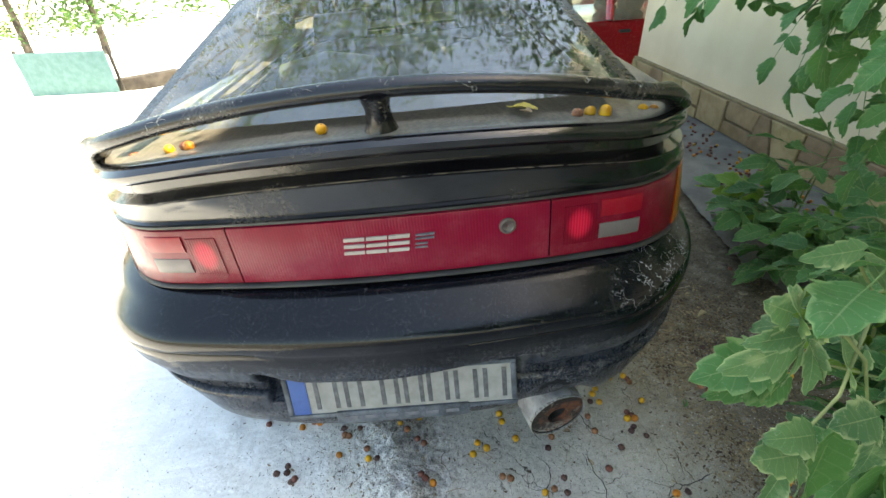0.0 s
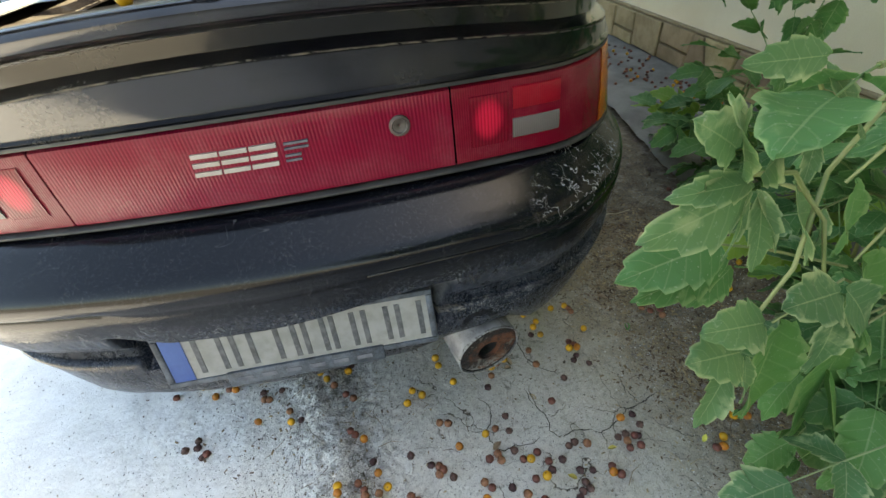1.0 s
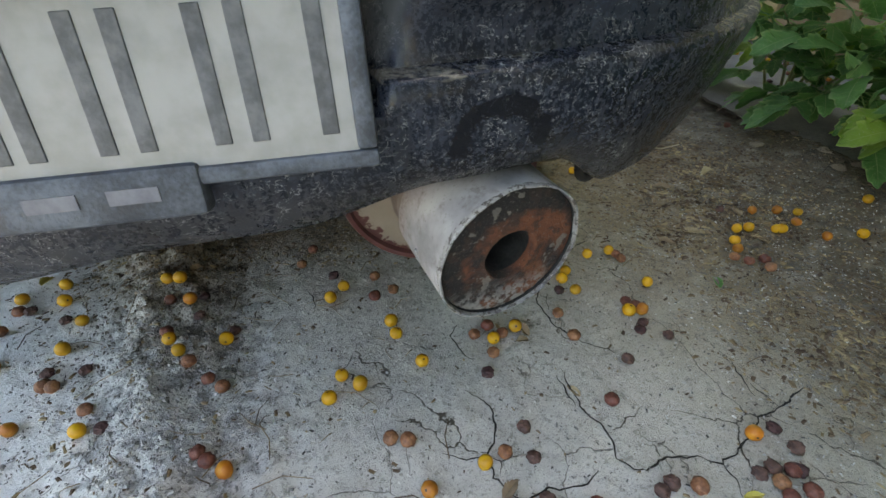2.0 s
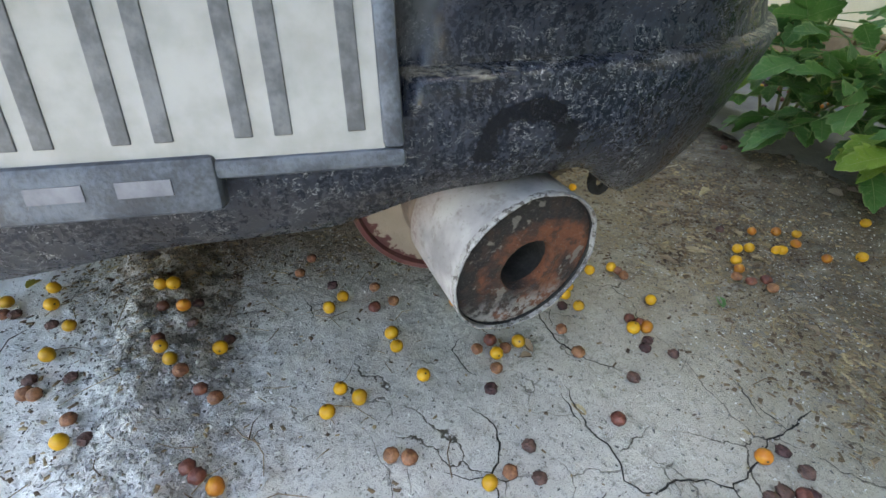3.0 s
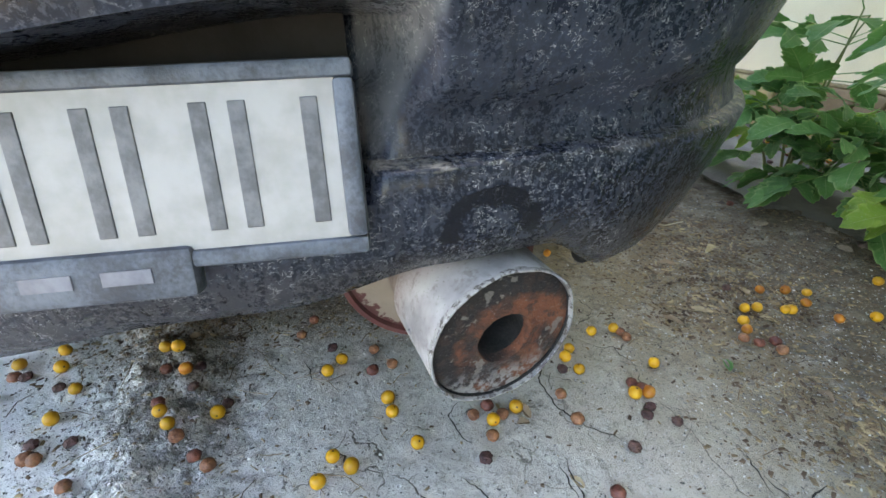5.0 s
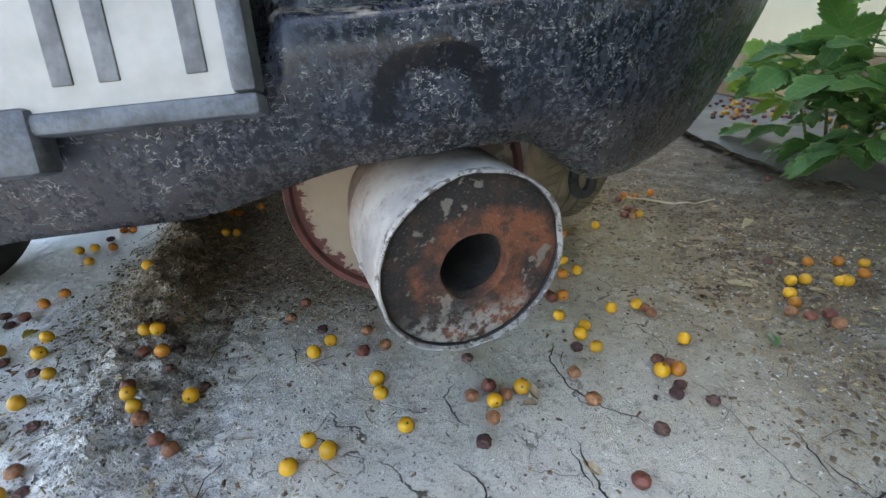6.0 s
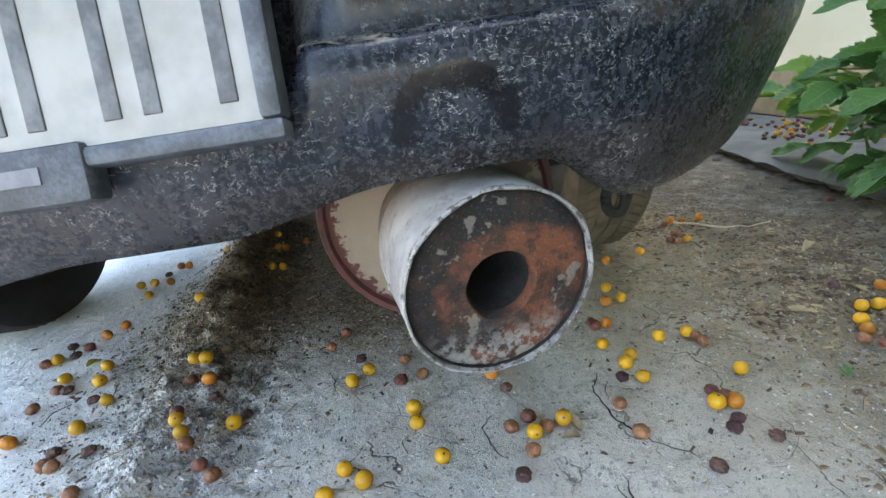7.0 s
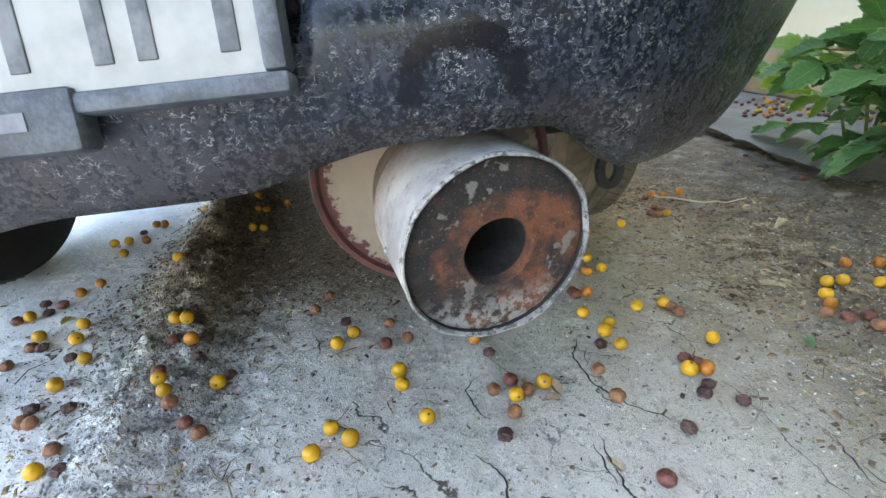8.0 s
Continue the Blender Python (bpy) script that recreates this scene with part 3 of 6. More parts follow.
def box(bm, x0, x1, y0, y1, z0, z1, m=None, bevel=0.0):
    made = bmesh.ops.create_cube(bm, size=1.0)["verts"]
    for v in made:
        v.co = Vector(((x0 + x1) / 2 + v.co.x * (x1 - x0), (y0 + y1) / 2 + v.co.y * (y1 - y0), (z0 + z1) / 2 + v.co.z * (z1 - z0)))
    if bevel:
        es = list({e for v in made for e in v.link_edges})
        made = bmesh.ops.bevel(bm, geom=es, offset=bevel, segments=2, affect="EDGES", profile=0.5)["verts"]
    if m:
        bmesh.ops.transform(bm, matrix=m, verts=list({v for v in bm.verts if v in set(made)}))
    return bm


def sheet(bm, rows, closed=False):
    """A grid of quads through rows of points."""
    grid = [[bm.verts.new(p) for p in row] for row in rows]
    for a, b in zip(grid, grid[1:]):
        n = len(a)
        for i in range(n if closed else n - 1):
            j = (i + 1) % n
            bm.faces.new((a[i], a[j], b[j], b[i]))
    return grid


def thick(bm, depth):
    """Gives an open sheet thickness, inwards along its normals."""
    bmesh.ops.recalc_face_normals(bm, faces=bm.faces)
    bmesh.ops.solidify(bm, geom=bm.faces[:], thickness=depth)
    return bm


def tube(bm, points, radii, sides=8, caps=True, flat=1.0):
    rings = []
    for i, p in enumerate(points):
        p = Vector(p)
        a, b = Vector(points[max(i - 1, 0)]), Vector(points[min(i + 1, len(points) - 1)])
        q = (b - a).to_track_quat("Z", "Y")
        r = radii[i] if isinstance(radii, (list, tuple)) else radii
        rings.append([p + q @ Vector((r * math.cos(6.28319 * k / sides), flat * r * math.sin(6.28319 * k / sides), 0)) for k in range(sides)])
    grid = sheet(bm, rings, True)
    if caps:
        bm.faces.new(grid[0][::-1]), bm.faces.new(grid[-1])
    return bm


def lathe(bm, profile, m, sides=48):
    """Rings of (radius, height) turned about the local z axis, laid by m."""
    rings = [[m @ Vector((r * math.cos(6.28319 * k / sides), r * math.sin(6.28319 * k / sides), h)) for k in range(sides)] for r, h in profile]
    return sheet(bm, rings, True)


# ---- ground: one sheet to the horizon ----
def ground_height(x, y):
    near = smooth01((3.0 - abs(x)) / 2) * smooth01((3.5 - abs(y - 0.3)) / 2)
    z = near * (0.006 * noise.noise((x * 3, y * 3, 0)) + 0.0035 * noise.noise((x * 14, y * 14, 3)) + 0.0018 * noise.noise((x * 55, y * 55, 5)))
    ridge = math.exp(-(((x + 0.07 + 0.16 * (y - 0.2)) / 0.065) ** 2)) * smooth01((y + 0.6) / 0.5) * smooth01((2.2 - y) / 1.0)
    z += ridge * (0.024 + 0.030 * smooth01((y - 0.3) / 0.4)) * (1 + 0.6 * noise.noise((x * 20, y * 20, 9)))
    rough = smooth01((0.20 - abs(x + 0.045 + 0.16 * (y - 0.2))) / 0.12) * smooth01((y + 0.5) / 0.3) * smooth01((1.8 - y) / 0.6) + 0.7 * smooth01((x - 0.7) / 0.3) * near
    z += rough * (0.007 * noise.noise((x * 28, y * 28, 6)) + 0.0055 * noise.noise((x * 70, y * 70, 2)) + 0.003 * noise.noise((x * 120, y * 120, 4)))
    z += 0.052 * smooth01((x - 1.18) / 0.27) * smooth01((0.95 - y) / 0.3) * smooth01((y + 1.5) / 0.5) * smooth01((1.75 - x) / 0.2)
    z += 0.0012 * near * noise.noise((x * 95, y * 95, 8))
    z -= 0.30 * smooth01((y - 3.55) / 0.8) + 0.315 * smooth01((y - 6.2) / 1.3)
    return z


def graded(inner, fine, outer):
    out, v, s = [], inner[0], fine
    while v < inner[1]:
        out.append(v)
        v += fine
    hi, s = [inner[1]], fine
    while hi[-1] < outer:
        s *= 1.25
        hi.append(hi[-1] + s)
    lo, s = [inner[0]], fine
    while lo[-1] > -outer:
        s *= 1.25
        lo.append(lo[-1] - s)
    return lo[:0:-1] + out + hi


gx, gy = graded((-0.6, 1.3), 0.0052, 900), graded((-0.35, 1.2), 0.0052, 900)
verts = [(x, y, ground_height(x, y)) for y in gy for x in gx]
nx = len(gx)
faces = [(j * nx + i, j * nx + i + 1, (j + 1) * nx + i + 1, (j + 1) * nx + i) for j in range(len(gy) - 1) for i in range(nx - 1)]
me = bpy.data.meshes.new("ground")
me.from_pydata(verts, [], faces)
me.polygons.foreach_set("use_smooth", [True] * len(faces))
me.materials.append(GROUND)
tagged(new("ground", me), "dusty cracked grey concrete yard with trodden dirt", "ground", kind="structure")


# ---- open cracks, drawn as thin dark ribbons on the concrete ----
for way in (
    ((0.502, 0.085), (0.5, 0.052), (0.5, 0.015), (0.513, -0.011), (0.516, -0.041), (0.51, -0.063), (0.522, -0.082), (0.538, -0.087), (0.572, -0.077), (0.605, -0.086), (0.633, -0.101), (0.66, -0.093), (0.695, -0.077), (0.733, -0.056), (0.774, -0.049), (0.832, -0.029)),
    ((0.633, -0.101), (0.633, -0.127), (0.629, -0.142)),
    ((0.774, -0.049), (0.759, -0.016), (0.756, 0.0)),
    ((0.351, 0.075), (0.376, 0.047), (0.377, 0.029), (0.366, -0.01), (0.349, -0.027), (0.351, -0.055), (0.365, -0.078), (0.378, -0.089), (0.411, -0.08), (0.448, -0.088), (0.481, -0.074)),
    ((0.349, -0.027), (0.322, -0.022), (0.295, -0.008)),
    ((0.547, 0.269), (0.525, 0.224), (0.532, 0.164), (0.559, 0.125), (0.59, 0.101), (0.602, 0.084)),
    ((0.134, 0.345), (0.146, 0.313), (0.146, 0.286)),
    ((0.378, 0.206), (0.356, 0.185), (0.365, 0.149), (0.381, 0.123)),
    ((0.491, 0.07), (0.49, 0.046), (0.494, 0.016)),
    ((0.554, 0.244), (0.54, 0.223), (0.536, 0.202)),
    ((0.761, 0.044), (0.754, 0.003), (0.747, -0.028)),
):
    line = []
    for a, b in zip(way, way[1:]):
        n = max(2, int(math.hypot(b[0] - a[0], b[1] - a[1]) / 0.005))
        line += [(a[0] + (b[0] - a[0]) * k / n, a[1] + (b[1] - a[1]) * k / n) for k in range(n)]
    line.append(way[-1])
    bm = bmesh.new()
    last = None
    for k, (x, y) in enumerate(line):
        x, y = x + 0.004 * noise.noise((x * 60, y * 60, 1)) + 0.0025 * noise.noise((x * 190, y * 190, 2)), y + 0.004 * noise.noise((x * 60, y * 60, 5)) + 0.0025 * noise.noise((x * 190, y * 190, 6))
        p, q = line[max(k - 1, 0)], line[min(k + 1, len(line) - 1)]
        d = Vector((q[0] - p[0], q[1] - p[1], 0)).normalized()
        w = (0.0011 + 0.0008 * noise.noise((x * 40, y * 40, 9))) * min(1, 0.3 + min(k, len(line) - 1 - k) / 8)
        z = ground_height(x, y) + 0.0012
        pair = [bm.verts.new((x - d.y * w, y + d.x * w, z)), bm.verts.new((x, y, z - 0.0005)), bm.verts.new((x + d.y * w, y - d.x * w, z))]
        if last:
            bm.faces.new((last[0], last[1], pair[1], pair[0])), bm.faces.new((last[1], last[2], pair[2], pair[1]))
        last = pair
    tagged(link("crack", bm, CRACK_BLACK), "dark jagged crack in the concrete", "crack", kind="structure")

# ---- raised apron along the house ----
def apron_edge(y):
    return 1.49 + 0.16 * max(y - 0.8, 0) + 0.03 * noise.noise((y * 4, 1, 0)) + 0.012 * noise.noise((y * 17, 4, 0))


WALL_X, CORNER_Y, APRON_Z = 2.38, 3.95, 0.06
bm = bmesh.new()
rows = []
for k in range(260):
    y = -8.0 + k * (CORNER_Y + 0.3 + 8.0) / 259
    e = apron_edge(y)
    row = [(e + 0.09, y, -0.05), (e + 0.055 + 0.02 * noise.noise((y * 9, 7, 1)), y, 0.012), (e, y, APRON_Z - 0.022 + 0.01 * noise.noise((y * 14, 2, 2))), (e + 0.03, y, APRON_Z - 0.004)]
    row += [(e + 0.03 + (WALL_X + 0.1 - e) * f, y, APRON_Z + 0.006 * noise.noise((f * 9, y * 3, 0))) for f in (0.1, 0.25, 0.45, 0.65, 0.85, 1.0)]
    rows.append(row)
sheet(bm, rows)
tagged(link("pavement", bm, APRON, sharp=60), "rough grey cement apron with a broken edge beside the house", "pavement", kind="structure")

# ---- house on the sunny side, whose shade covers the car ----
WALL_TOP = 5.0
bm = bmesh.new()
box(bm, WALL_X, WALL_X + 0.3, -9.0, CORNER_Y, -0.75, WALL_TOP)
house_wall = tagged(link("wall_east", bm, WALL, False), "cream rendered house wall above a stone plinth", "wall", kind="structure")
bm = bmesh.new()
box(bm, WALL_X + 0.3, WALL_X + 6, CORNER_Y - 0.3, CORNER_Y, -0.75, WALL_TOP)
tagged(link("wall_north", bm, WALL, False), "cream rendered end wall of the house", "wall", kind="structure")
bm = bmesh.new()
box(bm, WALL_X - 0.012, WALL_X, -9.0, CORNER_Y, 0.04, 0.300)
box(bm, WALL_X - 0.035, WALL_X, -9.0, CORNER_Y + 0.01, 0.300, 0.314, bevel=0.004)
tagged(link("plinth_bed", bm, MORTAR, False), "grey brown mortar bed and cap of the plinth", "plinth", kind="structure")

# flagstones of the plinth, with slanting joints
rng = random.Random(4)
y, slant, count = -1.6, 0.02, 0
while y < CORNER_Y - 0.05:
    wide = rng.uniform(0.14, 0.34)
    then = rng.uniform(-0.09, 0.09)
    y2 = min(y + wide, CORNER_Y)
    split = rng.random() < 0.35 and wide > 0.2
    cut = rng.uniform(0.14, 0.22)
    for z0, z1 in (((0.064, cut - 0.005), (cut + 0.005, 0.296)) if split else ((0.064, 0.296),)):
        f0, f1 = (z0 - 0.064) / 0.232, (z1 - 0.064) / 0.232
        ring = [(y + 0.007 + slant * f0, z0), (y2 - 0.007 + then * f0, z0 + rng.uniform(-0.0, 0.01)), (y2 - 0.007 + then * f1, z1), (y + 0.007 + slant * f1, z1 - rng.uniform(0, 0.012))]
        ring = [(min(p, CORNER_Y - 0.004), q) for p, q in ring]
        bm = bmesh.new()
        proud = rng.uniform(0.03, 0.042)
        back, face_ring = [bm.verts.new((0, p, q)) for p, q in ring], []
        cy, cz = sum(p for p, q in ring) / 4, sum(q for p, q in ring) / 4
        mid = [bm.verts.new((-proud + 0.006, p, q)) for p, q in ring]
        face_ring = [bm.verts.new((-proud, cy + (p - cy) * 0.94, cz + (q - cz) * 0.94)) for p, q in ring]
        for a, b in ((back, mid), (mid, face_ring)):
            for i in range(4):
                bm.faces.new((a[i], a[(i + 1) % 4], b[(i + 1) % 4], b[i]))
        bm.faces.new(face_ring)
        ob = part("stone", bm, STONE, house_wall, smooth=False)
        ob.location = (WALL_X - 0.010, 0, 0)
    y, slant = y2, then

# ================= the black hatchback =================
car = thing("hatchback_car", "black dusty hatchback car with a rear spoiler, parked on the concrete", "car")
LEAN = pose(0, 0, 0.62) @ pose(0, 0, 0, 0, -3.0, -4.0) @ pose(0, 0, -0.62)      # the body leans a little on its springs
car.matrix_basis = LEAN


def tail_y(x, y0, half, corner, deep, bow=0.25):
    """The plan line of the car's tail: bowed, and rounded at the corners."""
    a = min(abs(x), half)
    y = y0 + bow * a * a
    u = (a - (half - corner)) / corner
    return y + deep * (1 - math.sqrt(max(1 - u * u, 0))) if u > 0 else y


def tail_xs(half, n=56):
    return [half * math.sin(math.pi * (k / n - 0.5)) for k in range(n + 1)]


NOSE = 4.15


def sag(x, z):
    """How far the level lines of the tail come down towards the corners."""
    return x * x * (0.07 * smooth01((z - 0.50) / 0.1) + 0.09 * smooth01((z - 0.87) / 0.08))


def body_ring(z, y0, half, corner=0.23, deep=0.25, bow=0.25):
    """One level line round the whole car."""
    ring = [(x, tail_y(x, y0, half, corner, deep, bow), z - sag(x, z)) for x in tail_xs(half)]
    start = ring[-1][1]
    side = [start + (3.75 - start) * k / 26 for k in range(1, 27)]
    swell = lambda y: half + 0.022 * math.sin(math.pi * (y - start) / (3.75 - start))  # noqa: E731
    low = z - sag(half, z)
    ring += [(swell(y), y, low) for y in side]
    ring += [(x, NOSE - tail_y(x, 0, half, 0.3, 0.26, 0.18), low) for x in tail_xs(half, 20)[::-1][1:-1]]
    ring += [(-swell(y), y, low) for y in side[::-1]]
    drop = lambda y: smooth01((y - 2.5) / 1.4)  # noqa: E731
    return [(x, y, w - max(w - 0.62, 0) * 0.42 * drop(y)) for x, y, w in ring]


LEVELS = (
    (0.24, 0.55, 0.6016), (0.27, 0.4, 0.6486), (0.32, 0.22, 0.6909), (0.45, 0.1, 0.7097), (0.6148, 0.085, 0.7163), (0.723, 0.075, 0.7144),
    (0.735, 0.066, 0.7097), (0.862, 0.066, 0.6909), (0.8647, 0.045, 0.6862), (0.8728, 0.04, 0.6843), (0.8764, 0.047, 0.6824), (0.932, 0.04, 0.6721),
    (0.9424, 0.032, 0.6674), (0.9452, 0.042, 0.6655), (0.9519, 0.058, 0.658), (0.9764, 0.056, 0.6533), (0.984, 0.026, 0.6533), (0.9887, 0.012, 0.6533), (0.9979, 0.002, 0.6505),
    (1.009, 0, 0.6458), (1.016, 0.006, 0.6392), (1.021, 0.018, 0.6317), (1.02, 0.035, 0.6251), (1.013, 0.1, 0.592), (1.006, 0.2, 0.552), (1.002, 0.235, 0.530), (0.9933, 0.33, 0.510), (0.9698, 0.5, 0.4982),
)
bm = bmesh.new()
grid = sheet(bm, [body_ring(*level) for level in LEVELS], True)
bm.faces.new(grid[0])
ARCH = ((0.88, 0.335), (3.42, 0.335))
bmesh.ops.delete(bm, geom=[f for f in bm.faces if abs(f.calc_center_median().x) > 0.55 and f.calc_center_median().z < 0.6
                          and any(math.hypot(f.calc_center_median().y - y, f.calc_center_median().z - 0.29) < r for y, r in ARCH)], context="FACES")
part("body", bm, PAINT, car, "black dusty body shell")
bm = bmesh.new()
box(bm, -0.62, 0.62, 0.45, 3.9, 0.262, 0.30, bevel=0.01)
part("floor_pan", bm, DARK, car, "dark underbody")
for s in (-1, 1):
    for y, r in ARCH:
        bm = bmesh.new()
        lathe(bm, [(0.34, 0.0), (0.34, 0.26), (0.05, 0.262)], pose(s * 0.80, y, 0.29, 0, -90 * s, 0), 36)
        bmesh.ops.delete(bm, geom=[f for f in bm.faces if f.calc_center_median().z < 0.36], context="FACES")
        part("wheel_arch", bm, DARK, car)


# greenhouse: roof, pillars and panes
def patch(bm, a, b, c, d, nu=10, nv=8, bulge=0.0, axis=(0, 0, 1)):
    """A gently bulging four-cornered patch; a-b is the lower edge, d-c the upper."""
    a, b, c, d, axis = Vector(a), Vector(b), Vector(c), Vector(d), Vector(axis)
    rows = []
    for j in range(nv + 1):
        v = j / nv
        rows.append([(a.lerp(b, i / nu)).lerp(d.lerp(c, i / nu), v) + axis * bulge * 4 * (i / nu) * (1 - i / nu) for i in range(nu + 1)])
    sheet(bm, rows)
    return bm


BASE_Y, BASE_Z, TOP_Y, TOP_Z = 0.115, 1.014, 1.22, 1.345
gb, gt = 0.472, 0.315
bm = patch(bmesh.new(), (-gb, BASE_Y + 0.055, BASE_Z), (gb, BASE_Y + 0.055, BASE_Z), (gt, TOP_Y, TOP_Z), (-gt, TOP_Y, TOP_Z), 24, 14, -0.055, (0, 1, -0.25))
rear_glass = part("rear_window", bm, GLASS, car, "dusty tinted rear window reflecting foliage")
rear_glass.visible_shadow = False
for s in (-1, 1):
    bm = patch(bmesh.new(), (s * gb, BASE_Y + 0.055, BASE_Z), (s * (gb + 0.030), BASE_Y + 0.065, BASE_Z - 0.002), (s * (gt + 0.024), TOP_Y + 0.004, TOP_Z - 0.003), (s * gt, TOP_Y, TOP_Z), 4, 10)
    part("rear_pillar", thick(bm, 0.015), GLOSS_BLACK, car, "slim black rear pillar")
    bm = patch(bmesh.new(), (s * (gb + 0.031), BASE_Y + 0.066, BASE_Z - 0.002), (s * 0.60, 1.12, 0.955), (s * 0.55, TOP_Y + 0.33, 1.29), (s * (gt + 0.025), TOP_Y + 0.005, TOP_Z - 0.003), 8, 8)
    part("quarter_window", bm, GLASS, car, "dusty quarter window").visible_shadow = False
    bm = patch(bmesh.new(), (s * 0.61, 1.75, 0.952), (s * 0.61, 1.85, 0.952), (s * 0.55, 1.85, 1.295), (s * 0.55, 1.75, 1.295), 2, 6)
    part("door_pillar", thick(bm, 0.02), PAINT, car)
    bm = patch(bmesh.new(), (s * 0.61, 2.75, 0.945), (s * 0.60, 3.05, 0.81), (s * 0.50, 2.28, 1.31), (s * 0.55, 2.22, 1.295), 3, 6)
    part("front_pillar", thick(bm, 0.02), PAINT, car)
for s in (-1, 1):
    for a, b, c, d in (((0.60, 1.12, 0.955), (0.61, 1.75, 0.952), (0.55, 1.75, 1.295), (0.55, 1.55, 1.29)), ((0.61, 1.85, 0.952), (0.60, 2.75, 0.945), (0.55, 2.22, 1.295), (0.55, 1.85, 1.295))):
        bm = patch(bmesh.new(), *[(s * p[0], p[1], p[2]) for p in (a, b, c, d)], 6, 6, 0.015, (s, 0, 0))
        part("side_window", bm, GLASS, car).visible_shadow = False
bm = patch(bmesh.new(), (-0.62, 3.05, 0.80), (0.62, 3.05, 0.80), (0.50, 2.28, 1.31), (-0.50, 2.28, 1.31), 12, 8, 0.05, (0, 1, 0.3))
part("windscreen", bm, GLASS, car).visible_shadow = False
bm = bmesh.new()
sheet(bm, [[(x * (0.54 - 0.06 * abs(k / 9 - 0.45) - 0.18 * max(1 - k / 3, 0)), (TOP_Y - 0.01) + (0.93 + 0.0) * k / 9, 1.315 + 0.045 * math.cos(x * 1.45) * math.sin(0.5 + 2.1 * k / 9) - 0.018) for x in (-1, -0.9, -0.7, -0.4, 0, 0.4, 0.7, 0.9, 1)] for k in range(10)])
thick(bm, 0.025)
part("roof", bm, PAINT, car, "black roof")
# cowl and belt cover between the body and the panes
bm = bmesh.new()
for s in (-1, 1):
    sheet(bm, [[(s * (0.49 + 0.06 * min(k / 3, 1)), y, 0.978 - 0.02 * k / 8), (s * 0.605, y, 0.945)] for k, y in enumerate([0.42 + 0.30 * i for i in range(9)])])
sheet(bm, [[(x, 3.0 + 0.06 * (1 - abs(x)), 0.797), (x, 3.85, 0.70)] for x in (-0.7, -0.35, 0, 0.35, 0.7)])
part("bonnet", bm, PAINT, car, "black bonnet and belt line")

# cabin seen through the rear window
for s in (-0.36, 0.36):
    seat = part("front_seat", tube(bmesh.new(), [(s, 1.98, 0.40), (s, 1.95, 0.6), (s, 1.90, 0.82), (s, 1.88, 0.89)], [0.27, 0.27, 0.24, 0.17], 20, flat=0.42), SEAT, car, "grey cloth front seat")
    part("headrest", tube(bmesh.new(), [(s - 0.13, 1.88, 0.98), (s - 0.12, 1.88, 0.98), (s + 0.12, 1.88, 0.98), (s + 0.13, 1.88, 0.98)], [0.04, 0.085, 0.085, 0.04], 14, flat=0.7), SEAT, seat)
bm = bmesh.new()
box(bm, -0.60, 0.60, 1.05, 1.20, 0.35, 0.86, bevel=0.05)
for x in (-0.29, 0.29):
    tube(bm, [(x - 0.20, 1.12, 0.86), (x - 0.16, 1.12, 0.88), (x, 1.12, 0.90), (x + 0.16, 1.12, 0.88), (x + 0.20, 1.12, 0.86)], [0.03, 0.075, 0.085, 0.075, 0.03], 14)
part("rear_seat", bm, SEAT, car, "grey cloth rear seat back with rounded shoulders")
bm = bmesh.new()
box(bm, -0.60, 0.60, 2.55, 2.95, 0.50, 0.77, bevel=0.04)
part("dashboard", bm, SEAT, car)
bm = bmesh.new()
box(bm, -0.64, 0.64, 0.50, 1.05, 0.80, 0.84, bevel=0.01)
part("parcel_shelf", bm, SEAT, car, "dark parcel shelf")
bm = bmesh.new()
box(bm, -0.05, 0.17, 2.24, 2.27, 0.955, 1.015, bevel=0.012)
box(bm, 0.05, 0.07, 2.25, 2.27, 1.01, 1.31)
part("rear_view_mirror", bm, TRIM, car, "black inside mirror")

# spoiler: a bowed bar on a middle post, its ends running down into the deck
def bar_at(x):
    return Vector((x, tail_y(x, 0.040, 0.620, 0.2, 0.18, 0.25), 1.090 - 0.28 * x * x - 0.03 * smooth01((abs(x) - 0.52) / 0.1)))


xs = [0.615 * math.sin(math.pi * (k / 64 - 0.5)) for k in range(65)]
bm = bmesh.new()
tube(bm, [bar_at(x) for x in xs], [0.020 if abs(x) < 0.52 else 0.024 for x in xs], 14, flat=0.78)
spoiler = part("spoiler", bm, PEEL, car, "black glossy rear spoiler bar with peeling edge")
bm = bmesh.new()
tube(bm, [(0.02, 0.058, 1.015), (0.02, 0.056, 1.035), (0.02, 0.05, 1.06), (0.02, 0.044, 1.085)], [0.030, 0.022, 0.021, 0.027], 16, flat=1.3)
part("spoiler_post", bm, PEEL, spoiler)

# tail lamps and the red middle panel
LAMP_Y, LAMP_W, LAMP_C, LAMP_D = 0.050, 0.707, 0.23, 0.25


def lamp_y(x, z, off=0.0):
    return tail_y(x, LAMP_Y + 0.02 * (z - 0.70) - off, LAMP_W - 0.14 * (z - 0.70), LAMP_C, LAMP_D)


